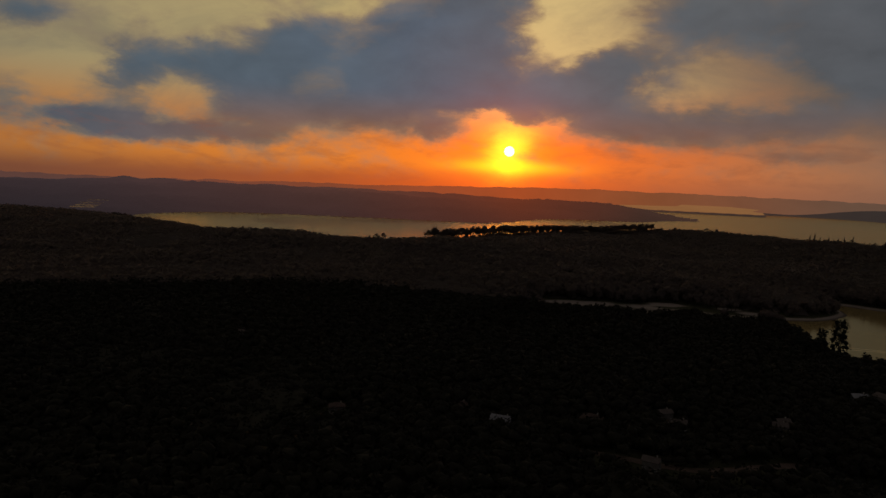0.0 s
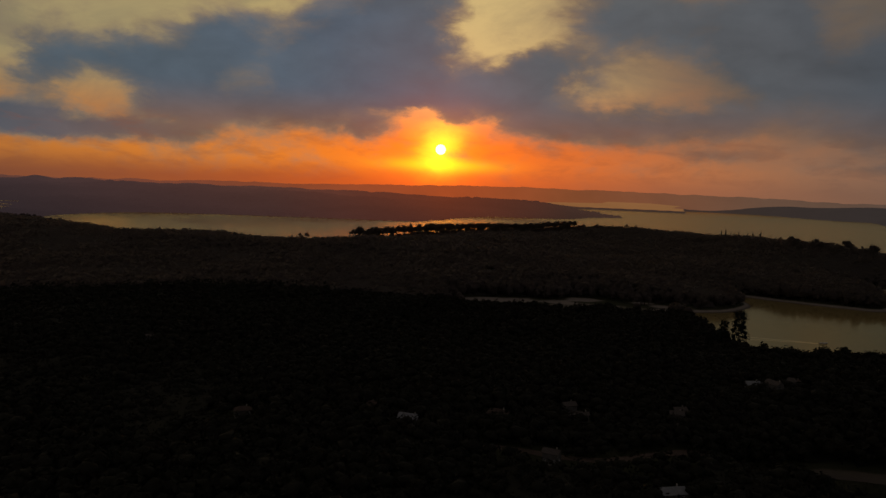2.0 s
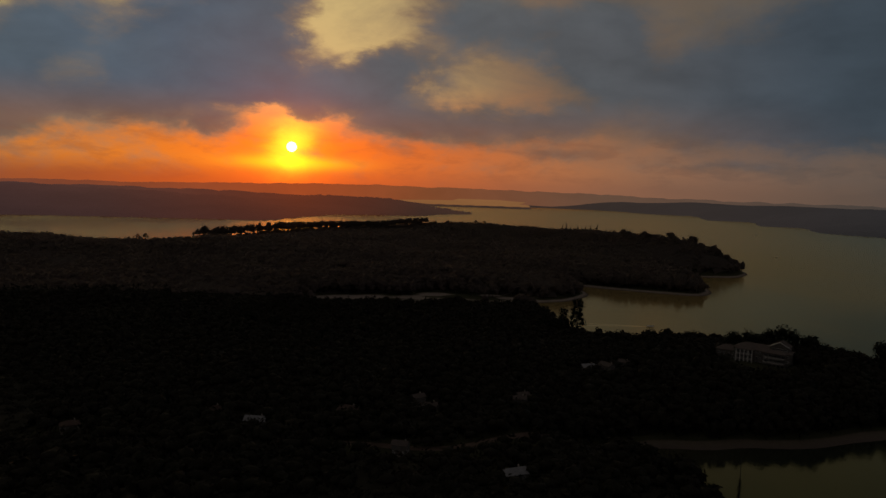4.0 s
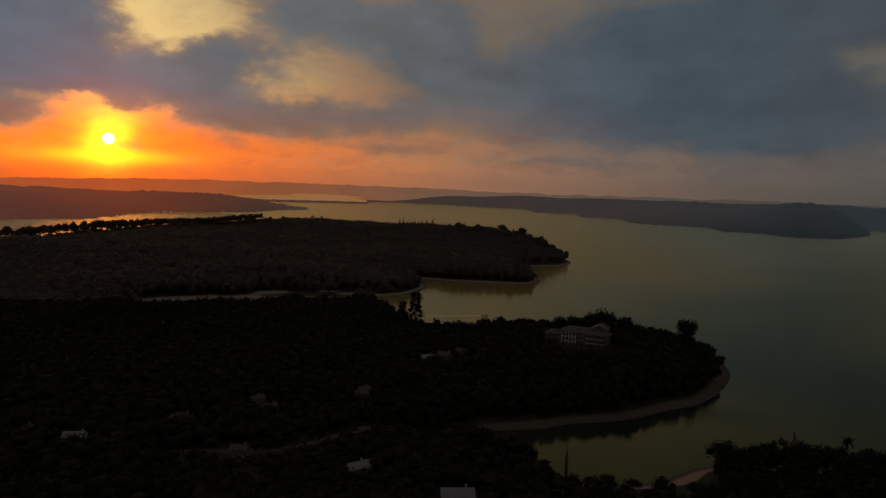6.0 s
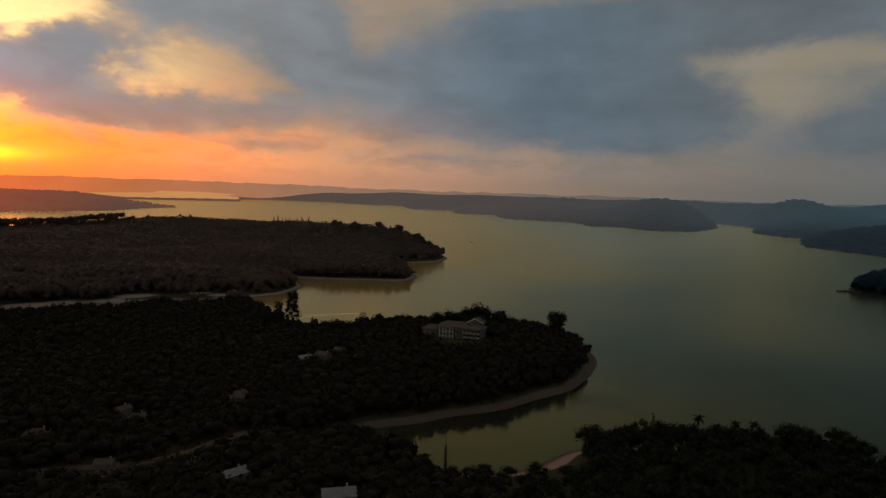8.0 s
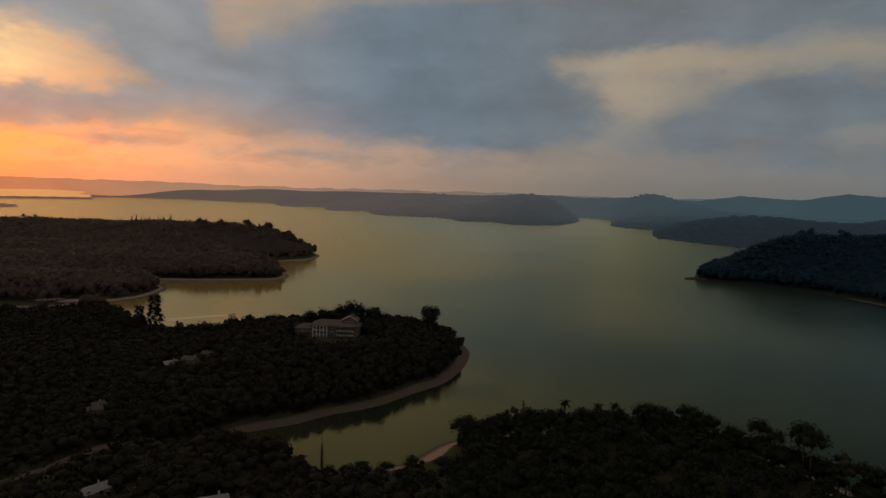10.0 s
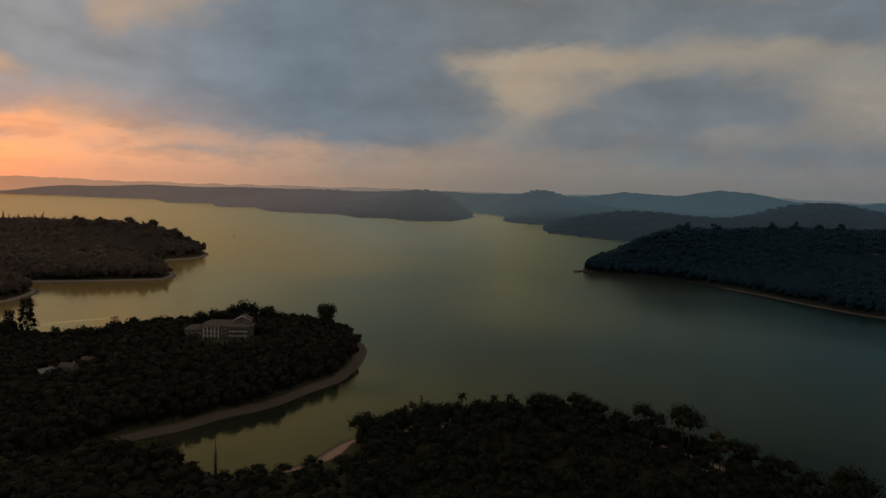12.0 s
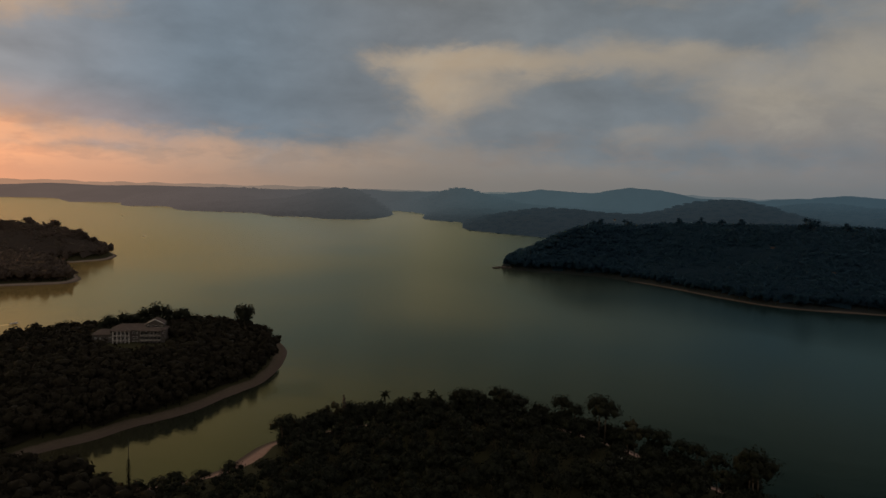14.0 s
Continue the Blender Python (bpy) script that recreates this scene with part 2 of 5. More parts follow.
def backlit(mat, share, colour):
    """Lets light through from behind, as thin foliage does."""
    n = Nodes(mat.node_tree, False)
    solid = next(k for k in n.tree.nodes if k.type == "BSDF_PRINCIPLED")
    last = next(k for k in n.tree.nodes if k.type == "OUTPUT_MATERIAL")
    leafy = n.add("ShaderNodeBsdfTranslucent")
    leafy.inputs[0].default_value = (*colour, 1)
    both = n.add("ShaderNodeMixShader")
    both.inputs[0].default_value = share
    n.link(solid.outputs[0], both.inputs[1])
    n.link(leafy.outputs[0], both.inputs[2])
    n.link(both.outputs[0], last.inputs[0])


# brown evening haze over the ridge woods, put into the leaf colour
LEAF_MID_HAZE = surface("ridge_leaf", (0.100, 0.082, 0.076), (0.114, 0.093, 0.086), 0.03, 0.85, relief=0.1)
# haze tone put into the leaf colour, shifting towards the cape
n = Nodes(LEAF_MID_HAZE.node_tree, False)
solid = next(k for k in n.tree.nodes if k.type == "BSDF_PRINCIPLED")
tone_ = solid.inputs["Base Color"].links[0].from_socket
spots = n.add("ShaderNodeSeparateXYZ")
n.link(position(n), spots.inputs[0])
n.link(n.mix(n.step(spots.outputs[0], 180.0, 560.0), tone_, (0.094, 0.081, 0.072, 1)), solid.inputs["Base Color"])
backlit(LEAF_MID_HAZE, 0.55, (0.23, 0.18, 0.155))
# the blue of the haze over the headland is painted into its leaves
LEAF_BLUE_HAZE = surface("headland_leaf", (0.016, 0.050, 0.088), (0.020, 0.058, 0.098), 0.03, 0.9, relief=0.1)
backlit(LEAF_BLUE_HAZE, 0.6, (0.055, 0.125, 0.185))
PLASTER = surface("plaster", (0.09, 0.084, 0.078), (0.16, 0.15, 0.14), 0.4, 0.85)
STONEWALL = surface("stone_base", (0.22, 0.20, 0.18), (0.38, 0.35, 0.31), 1.2, 0.9)
HOTEL_WALL = surface("hotel_wall", (0.075, 0.072, 0.068), (0.13, 0.123, 0.116), 0.4, 0.85)
ROOF_PALE = surface("pale_tile", (0.070, 0.058, 0.052), (0.125, 0.104, 0.093), 0.5, 0.8, per="island")
ROOF_CLAY = surface("clay_tile", (0.052, 0.036, 0.030), (0.088, 0.062, 0.052), 0.5, 0.85, per="island")
ROOF_METAL = surface("metal_sheet", (0.12, 0.125, 0.13), (0.22, 0.225, 0.23), 0.4, 0.45, 0.5)
PAINT_WHITE = surface("white_paint", (0.62, 0.62, 0.60), (0.82, 0.82, 0.80), 0.8, 0.55)
TIMBER = surface("timber", (0.10, 0.065, 0.04), (0.22, 0.15, 0.10), 1.5, 0.75)
ROCK = surface("rock", (0.05, 0.048, 0.045), (0.13, 0.122, 0.115), 0.7, 0.9, relief=0.8, depth=0.2)
CONCRETE = surface("concrete", (0.22, 0.21, 0.20), (0.40, 0.38, 0.36), 0.3, 0.9)
RUBBER = surface("dark_rubber", (0.015, 0.015, 0.016), (0.04, 0.04, 0.04), 2.0, 0.8)

GLASS, n, s = material("window_glass")
s.inputs["Base Color"].default_value = (0.02, 0.025, 0.03, 1)
s.inputs["Roughness"].default_value, s.inputs["IOR"].default_value = 0.06, 1.5

WATER, n, s = material("lake_water")
p = position(n)
spots = n.add("ShaderNodeSeparateXYZ")
n.link(p, spots.inputs[0])
wind = n.noise(p, 0.004, 3.0, 0.6, 0.6).outputs[0]
# painted sky sheen: gold in the west arms, green-black off the palm point
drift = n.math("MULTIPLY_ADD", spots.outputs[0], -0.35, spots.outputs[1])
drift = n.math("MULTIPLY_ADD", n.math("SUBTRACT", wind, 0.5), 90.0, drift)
gold_share = n.step(drift, -30.0, 430.0)
gold_base = n.mix(n.step(drift, 80.0, 400.0), (0.046, 0.039, 0.018, 1), (0.30, 0.225, 0.095, 1))
n.link(n.mix(gold_share, (0.007, 0.019, 0.018, 1), gold_base), s.inputs["Base Color"])
s.inputs["Roughness"].default_value, s.inputs["Specular IOR Level"].default_value = 0.6, 0.0
squash = n.add("ShaderNodeMapping")
squash.inputs["Scale"].default_value, squash.inputs["Rotation"].default_value = (1.0, 0.35, 1.0), (0, 0, 0.6)
n.link(p, squash.inputs[0])
ripple = n.noise(squash.outputs[0], 0.55, 4.0, 0.55).outputs[0]
swell = n.noise(squash.outputs[0], 0.07, 3.0, 0.5).outputs[0]
bump(n, s, n.math("MULTIPLY_ADD", swell, 1.6, ripple), 0.09, 0.5)
relief_ = next(k for k in n.tree.nodes if k.type == "BUMP")
away_ = n.math("SQRT", n.math("MULTIPLY_ADD", spots.outputs[0], spots.outputs[0], n.math("MULTIPLY", spots.outputs[1], spots.outputs[1])))
n.put(relief_.inputs["Strength"], n.step(away_, 350.0, 1000.0, 0.09, 0.0))
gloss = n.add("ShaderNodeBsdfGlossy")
# reflection colours painted by place, golden westward and dim teal to the south-east
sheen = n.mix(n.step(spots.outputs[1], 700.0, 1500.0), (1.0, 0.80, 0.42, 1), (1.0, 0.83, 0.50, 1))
open_sheen = n.mix(n.step(drift, -320.0, 120.0), (0.20, 0.36, 0.42, 1), (0.60, 0.64, 0.45, 1))
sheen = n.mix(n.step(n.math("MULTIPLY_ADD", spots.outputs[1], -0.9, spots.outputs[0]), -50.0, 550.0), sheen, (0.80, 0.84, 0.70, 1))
n.link(n.mix(gold_share, open_sheen, sheen), gloss.inputs["Color"])
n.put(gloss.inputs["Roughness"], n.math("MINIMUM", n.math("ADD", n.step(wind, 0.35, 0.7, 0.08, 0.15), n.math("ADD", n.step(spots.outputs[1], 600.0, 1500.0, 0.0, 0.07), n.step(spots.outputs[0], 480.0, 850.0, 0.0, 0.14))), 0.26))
n.link(relief_.outputs[0], gloss.inputs["Normal"])
bent = n.add("ShaderNodeFresnel")
# index raised westward above that of water, for a brighter reflection
n.put(bent.inputs["IOR"], n.math("MULTIPLY_ADD", gold_share, 1.1, 1.40))
n.link(relief_.outputs[0], bent.inputs["Normal"])
layers = n.add("ShaderNodeMixShader")
n.link(bent.outputs[0], layers.inputs[0])
n.link(s.outputs[0], layers.inputs[1])
n.link(gloss.outputs[0], layers.inputs[2])
n.link(layers.outputs[0], next(k for k in n.tree.nodes if k.type == "OUTPUT_MATERIAL").inputs[0])

GROUND, n, s = material("ground")
p = position(n)
h = n.add("ShaderNodeSeparateXYZ")
n.link(p, h.inputs[0])
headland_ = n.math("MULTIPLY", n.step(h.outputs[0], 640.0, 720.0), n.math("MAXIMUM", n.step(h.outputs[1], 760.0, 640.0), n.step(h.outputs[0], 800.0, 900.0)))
patch = n.noise(p, 0.02, 5.0, 0.6).outputs[0]
grain = n.noise(p, 0.6, 6.0, 0.65).outputs[0]
grass = n.mix(patch, (0.022, 0.030, 0.013, 1), (0.07, 0.062, 0.035, 1))
grass = n.mix(n.math("MULTIPLY", grain, 0.5), grass, (0.03, 0.035, 0.016, 1))
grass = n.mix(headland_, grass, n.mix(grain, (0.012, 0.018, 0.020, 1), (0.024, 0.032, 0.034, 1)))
sand = n.mix(grain, (0.070, 0.059, 0.044, 1), (0.150, 0.125, 0.094, 1))
# paler sand for the cove flats, grazing sky sheen painted into its colour
pale = n.mix(grain, (0.20, 0.165, 0.14, 1), (0.36, 0.305, 0.255, 1))
sand = n.mix(n.step(h.outputs[1], 480.0, 580.0), sand, pale)
point = n.mix(grain, (0.26, 0.165, 0.135, 1), (0.44, 0.30, 0.25, 1))
sand = n.mix(n.step(h.outputs[1], 215.0, 190.0), sand, point)
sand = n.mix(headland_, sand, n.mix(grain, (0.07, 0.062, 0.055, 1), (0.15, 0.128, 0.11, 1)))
wet = n.step(h.outputs[2], 0.15, 0.7)
sand = n.mix(wet, (0.10, 0.08, 0.065, 1), sand)
edge = n.math("MULTIPLY_ADD", n.math("SUBTRACT", patch, 0.5), 1.7, h.outputs[2])
edge = n.math("MULTIPLY_ADD", n.math("SUBTRACT", grain, 0.5), 0.8, edge)
# the eastern headland drops straight into the water, with a narrow beach on its south side only
edge = n.math("ADD", edge, n.math("MULTIPLY", headland_, 0.75))
edge = n.math("ADD", edge, n.math("MULTIPLY", n.math("MULTIPLY", headland_, 4.0), n.step(h.outputs[1], 120.0, 180.0)))
n.link(n.mix(n.step(edge, 1.25, 1.8), sand, grass), s.inputs["Base Color"])
s.inputs["Roughness"].default_value, s.inputs["Specular IOR Level"].default_value = 0.95, 0.1
bump(n, s, grain, 0.5, 0.4)



# glow of the evening haze by bearing, used as emission on far land
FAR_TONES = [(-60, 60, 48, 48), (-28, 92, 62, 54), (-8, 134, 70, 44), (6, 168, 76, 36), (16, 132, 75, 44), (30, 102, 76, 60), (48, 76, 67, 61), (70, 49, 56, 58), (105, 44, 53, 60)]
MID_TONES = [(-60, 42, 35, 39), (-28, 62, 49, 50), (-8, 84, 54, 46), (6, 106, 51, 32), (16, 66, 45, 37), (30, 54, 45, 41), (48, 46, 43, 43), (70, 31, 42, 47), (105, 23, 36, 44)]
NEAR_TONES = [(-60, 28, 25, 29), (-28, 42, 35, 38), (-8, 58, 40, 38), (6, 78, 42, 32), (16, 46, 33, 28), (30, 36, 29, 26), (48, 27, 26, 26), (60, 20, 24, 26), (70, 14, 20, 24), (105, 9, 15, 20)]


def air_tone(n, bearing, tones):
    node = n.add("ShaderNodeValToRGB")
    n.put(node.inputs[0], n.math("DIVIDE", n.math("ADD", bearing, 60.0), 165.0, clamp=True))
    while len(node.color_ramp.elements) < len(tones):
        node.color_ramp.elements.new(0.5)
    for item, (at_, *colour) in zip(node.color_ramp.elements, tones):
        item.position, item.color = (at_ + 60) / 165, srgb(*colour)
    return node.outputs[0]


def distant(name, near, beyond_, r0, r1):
    """Hills at the edge of sight, haze painted as emission by bearing and distance."""
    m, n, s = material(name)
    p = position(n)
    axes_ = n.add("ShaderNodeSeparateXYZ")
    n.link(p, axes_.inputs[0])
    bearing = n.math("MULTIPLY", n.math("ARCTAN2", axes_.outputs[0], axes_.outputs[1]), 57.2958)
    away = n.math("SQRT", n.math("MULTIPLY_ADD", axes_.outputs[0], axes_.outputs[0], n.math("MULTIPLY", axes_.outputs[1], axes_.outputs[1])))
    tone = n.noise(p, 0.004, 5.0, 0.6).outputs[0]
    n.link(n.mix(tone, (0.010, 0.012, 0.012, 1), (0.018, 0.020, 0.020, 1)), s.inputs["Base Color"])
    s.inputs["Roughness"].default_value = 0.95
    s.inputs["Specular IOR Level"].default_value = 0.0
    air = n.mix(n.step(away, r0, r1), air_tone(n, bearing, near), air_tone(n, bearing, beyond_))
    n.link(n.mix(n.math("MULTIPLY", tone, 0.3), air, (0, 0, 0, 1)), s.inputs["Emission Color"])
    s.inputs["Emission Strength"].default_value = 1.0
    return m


HAZE_FAR = distant("horizon_hills", FAR_TONES, FAR_TONES, 1, 2)
# reflected sky on the far lake arm, given as emission tones
FAR_WATER_GLOW = distant("far_water", [(-60, 130, 95, 62), (14, 136, 90, 52), (24, 132, 92, 56), (105, 130, 100, 70)], [(-60, 130, 95, 62), (14, 140, 92, 54), (24, 136, 94, 58), (105, 130, 100, 70)], 4250, 4700)
HAZE_MID = distant("outer_hills", MID_TONES, MID_TONES, 1, 2)
HAZE_NEAR = distant("lake_hills", NEAR_TONES, MID_TONES, 1700, 3300)


# ------------------------------------------------------------------ mesh helpers
def mesh_from(name, verts, tris):
    """A mesh from arrays of places and triangles."""
    verts, tris = np.asarray(verts, np.float32), np.asarray(tris, np.int32)
    me = bpy.data.meshes.new(name)
    me.vertices.add(len(verts))
    me.vertices.foreach_set("co", verts.ravel())
    me.loops.add(tris.size)
    me.loops.foreach_set("vertex_index", tris.ravel())
    me.polygons.add(len(tris))
    me.polygons.foreach_set("loop_start", np.arange(0, tris.size, 3, dtype=np.int32))
    me.update(calc_edges=True)
    return me


def joined(pieces):
    """One pair of arrays from several (verts, tris) pairs."""
    vs, fs, k = [], [], 0
    for v, f in pieces:
        vs.append(np.asarray(v, float))
        fs.append(np.asarray(f, int) + k)
        k += len(v)
    return np.concatenate(vs), np.concatenate(fs)


def scatter(template, places, turns, sizes):
    """Copies of a (verts, tris) pair as one pair of arrays. sizes: n x 3."""
    v, f = template
    c, s_ = np.cos(turns)[:, None], np.sin(turns)[:, None]
    w = v[None] * sizes[:, None, :]
    x = w[..., 0] * c - w[..., 1] * s_
    y = w[..., 0] * s_ + w[..., 1] * c
    allv = np.stack([x, y, w[..., 2]], 2) + places[:, None, :]
    allf = f[None] + (np.arange(len(places)) * len(v))[:, None, None]
    return allv.reshape(-1, 3), allf.reshape(-1, 3)


def part(name, data, mat, parent=None, label=""):
    """A mesh object of (verts, tris), a bmesh or a mesh, under a thing or part."""
    if isinstance(data, tuple):
        data = mesh_from(name, *data)
    elif isinstance(data, bmesh.types.BMesh):
        bm, data = data, bpy.data.meshes.new(name)
        bm.to_mesh(data)
        bm.free()
    if mat and not data.materials:
        data.materials.append(mat)
    ob = new(name, data)
    if parent:
        ob.parent = parent
    if label:
        tagged(ob, label)
    return ob


def thing(name, label, category, group="", kind=""):
    return tagged(new(name), label, category, group, kind)


def box(x, y, z, sx, sy, sz, bevel=0.0, bm=None):
    """A bevelled block in a bmesh: centre of its base, sizes."""
    bm = bm or bmesh.new()
    made = bmesh.ops.create_cube(bm, size=1.0)["verts"]
    bmesh.ops.scale(bm, vec=(sx, sy, sz), verts=made)
    bmesh.ops.translate(bm, vec=(x, y, z + sz / 2), verts=made)
    if bevel:
        edges = list({e for v in made for e in v.link_edges})
        bmesh.ops.bevel(bm, geom=edges, offset=bevel, segments=1, affect="EDGES")
    return bm


def tube(path, radii, sides=7):
    """A tapered tube along a path, closed at both ends, as arrays."""
    path = np.asarray(path, float)
    vs, fs = [], []
    for i, (p_, r_) in enumerate(zip(path, radii)):
        d = path[min(i + 1, len(path) - 1)] - path[max(i - 1, 0)]
        d /= np.linalg.norm(d) + 1e-9
        a_ = np.cross(d, (0.3, 1, 0.1))
        a_ /= np.linalg.norm(a_) + 1e-9
        b_ = np.cross(d, a_)
        t = np.arange(sides) * 2 * np.pi / sides
        vs.append(p_ + r_ * (np.cos(t)[:, None] * a_ + np.sin(t)[:, None] * b_))
    m_ = len(path)
    for i in range(m_ - 1):
        for j in range(sides):
            a_, b_ = i * sides + j, i * sides + (j + 1) % sides
            fs += [(a_, b_, b_ + sides), (a_, b_ + sides, a_ + sides)]
    vs.append(path[[0, -1]])
    for j in range(sides):
        fs.append((m_ * sides, (j + 1) % sides, j))
        fs.append((m_ * sides + 1, (m_ - 1) * sides + j, (m_ - 1) * sides + (j + 1) % sides))
    return np.concatenate(vs), np.array(fs)


bm = bmesh.new()
bmesh.ops.create_icosphere(bm, subdivisions=1, radius=1.0)
ICO = (np.array([v.co[:] for v in bm.verts]), np.array([[v.index for v in f.verts] for f in bm.faces]))
bm.free()


# ------------------------------------------------------------------ the lie of the land
def lattice(ix, iy, seed):
    k = (ix * 374761393 + iy * 668265263 + seed * 974634777) & 0xFFFFFFFF
    k = ((k ^ (k >> 13)) * 1274126177) & 0xFFFFFFFF
    return ((k ^ (k >> 16)) & 0xFFFF) / 65535.0


def value_noise(x, y, seed=0):
    ix, iy = np.floor(x).astype(np.int64), np.floor(y).astype(np.int64)
    u, v = x - ix, y - iy
    u, v = u * u * (3 - 2 * u), v * v * (3 - 2 * v)
    return ((lattice(ix, iy, seed) * (1 - u) + lattice(ix + 1, iy, seed) * u) * (1 - v)
            + (lattice(ix, iy + 1, seed) * (1 - u) + lattice(ix + 1, iy + 1, seed) * u) * v)


def fractal(x, y, size, octaves=4, seed=0):
    """Rolling noise from -1 to 1 with features of that size."""
    total_, amp, norm = 0.0, 1.0, 0.0
    for k in range(octaves):
        total_ = total_ + amp * (value_noise(x / size + 17 * k, y / size - 9 * k, seed + k) * 2 - 1)
        norm += amp
        amp *= 0.5
        size *= 0.5
    return total_ / norm


# the shore of the lake, headland by headland, all round
SHORE_HOTEL = [(187, 243), (195, 254), (218, 247), (236, 246), (262, 240), (294, 241), (322, 243), (360, 256), (392, 278), (410, 300), (421, 322),
               (420, 348), (404, 376), (385, 398), (356, 425), (322, 438), (290, 441), (274, 456), (276, 492), (288, 552), (296, 600)]
SHORE_COVE = [(304, 626), (328, 629), (352, 635), (377, 653), (395, 676), (402, 704), (413, 736), (440, 712), (470, 687), (514, 655), (542, 664),
              (560, 682), (580, 725), (600, 772), (622, 815), (652, 807), (690, 801), (728, 824), (752, 853), (770, 900), (792, 970),
              (812, 1080), (770, 1200), (730, 1350), (650, 1500), (560, 1640)]
SHORE_RIDGE = [(430, 1650), (300, 1580), (160, 1470), (40, 1270), (-20, 1150), (-80, 1080), (-200, 1150), (-330, 1150), (-480, 1290),
               (-640, 1480), (-760, 1720), (-770, 1900), (-640, 2110), (-310, 2130), (0, 2100), (150, 2110), (300, 2400), (450, 2570)]
SHORE_FAR = [(720, 2590), (880, 2780), (1060, 2900), (1010, 3080), (1040, 3600), (1110, 4000), (1170, 4230), (1900, 4250), (2110, 4210), (2319, 3950),
             (2337, 3470), (2470, 3280), (2200, 2790), (2300, 2630), (2065, 2305), (2165, 2195), (1950, 1890), (2005, 1630), (1885, 1450), (1925, 1350),
             (1864, 1224), (1938, 1144), (2055, 1150), (2303, 1234), (2400, 1285), (2660, 1430)]
SHORE_EAST = [(2650, 1350), (2500, 1200), (2142, 1022), (2060, 905), (2025, 836), (1735, 706), (1645, 594), (1616, 522), (1571, 435), (1535, 370), (1480, 315),
              (1300, 310), (1120, 330), (1010, 336), (945, 322), (930, 290), (928, 240), (922, 178), (872, 95), (812, 24), (780, -36), (786, -110), (800, -260), (820, -460)]
SHORE_PALMS = [(660, -650), (420, -600), (280, -420), (250, -220), (268, -90), (280, -30), (294, 4), (312, 32), (326, 60), (331, 92), (322, 122),
               (300, 148), (274, 168), (249, 181), (222, 178), (204, 184), (191, 198), (188, 222)]


def rounded(points, steps=6):
    """A closed curve through the points."""
    pts = np.array(points, float)
    a_, b_, c_, d_ = np.roll(pts, 1, 0), pts, np.roll(pts, -1, 0), np.roll(pts, -2, 0)
    rows = []
    for k in range(steps):
        t = k / steps
        rows.append(0.5 * (2 * b_ + (c_ - a_) * t + (2 * a_ - 5 * b_ + 4 * c_ - d_) * t * t + (3 * b_ - a_ - 3 * c_ + d_) * t ** 3))
    return np.stack(rows, 1).reshape(-1, 2)


LAKE = rounded(SHORE_HOTEL + SHORE_COVE + SHORE_RIDGE + SHORE_FAR + SHORE_EAST + SHORE_PALMS)


def inland(x, y, outline=LAKE):
    """Metres from the shore, positive on land."""
    a_, b_ = outline, np.roll(outline, -1, 0)
    if x.size < 8:
        d = b_ - a_
        px, py = x.reshape(-1, 1) - a_[:, 0], y.reshape(-1, 1) - a_[:, 1]
        t = np.clip((px * d[:, 0] + py * d[:, 1]) / ((d ** 2).sum(1) + 1e-9), 0, 1)
        near = np.sqrt(((px - t * d[:, 0]) ** 2 + (py - t * d[:, 1]) ** 2).min(1))
        cross = ((a_[:, 1] > y.reshape(-1, 1)) != (b_[:, 1] > y.reshape(-1, 1))) & (px < py * d[:, 0] / np.where(d[:, 1] == 0, 1e-9, d[:, 1]))
        return (np.where(cross.sum(1) % 2 == 1, -1, 1) * near).reshape(x.shape)
    best = np.full(x.shape, 1e12)
    odd = np.zeros(x.shape, bool)
    for (ax, ay), (bx, by) in zip(a_, b_):
        dx, dy = bx - ax, by - ay
        t = np.clip(((x - ax) * dx + (y - ay) * dy) / (dx * dx + dy * dy + 1e-9), 0, 1)
        best = np.minimum(best, (x - ax - t * dx) ** 2 + (y - ay - t * dy) ** 2)
        if ay != by:
            odd ^= ((ay > y) != (by > y)) & (x < ax + (y - ay) * dx / dy)
    return np.where(odd, -1, 1) * np.sqrt(best)


# hills: x, y, radius, height
HILLS_WEST = [(-760, 1260, 230, 17), (-450, 1130, 200, 20), (-200, 1000, 190, 13), (0, 1030, 150, 17), (150, 1230, 170, 11), (330, 1370, 160, -1), (500, 1400, 170, 17),
              (640, 1280, 150, 16), (690, 1100, 120, 20), (705, 930, 100, 17), (-1500, 2300, 600, 38), (-900, 2650, 480, 44), (-300, 2700, 480, 36), (320, 2950, 420, 32), (800, 3080, 260, 34), (540, 3120, 240, 10), (1458, 4236, 360, -60)]
HILLS_EAST = [(2800, 3000, 600, 48), (2750, 3700, 330, 40), (2450, 4150, 240, 24), (2650, 2300, 420, 44), (2430, 1490, 250, 84), (2740, 1205, 150, 62), (2800, 1150, 420, 46), (2000, 560, 260, 44), (1880, 800, 150, 24),
              (2220, 80, 210, 78), (2900, -260, 420, 60), (1150, 160, 150, 38), (1040, 262, 85, 44), (1090, 10, 130, 12), (1120, -160, 210, 46), (340, 330, 80, 6), (285, 110, 55, 4), (90, 570, 140, -8), (290, 402, 48, -4), (205, 655, 62, -16), (130, 662, 48, -12), (285, 640, 42, -12)]
FLATS = [(312, 632, 17), (294, 650, 14), (280, 672, 13), (268, 704, 13), (250, 738, 14), (226, 750, 16), (206, 736, 15), (196, 716, 13), (222, 684, 17), (190, 668, 13),
         (150, 676, 15), (124, 678, 15), (102, 675, 11), (164, 254, 15), (182, 248, 14), (230, 178, 13)]



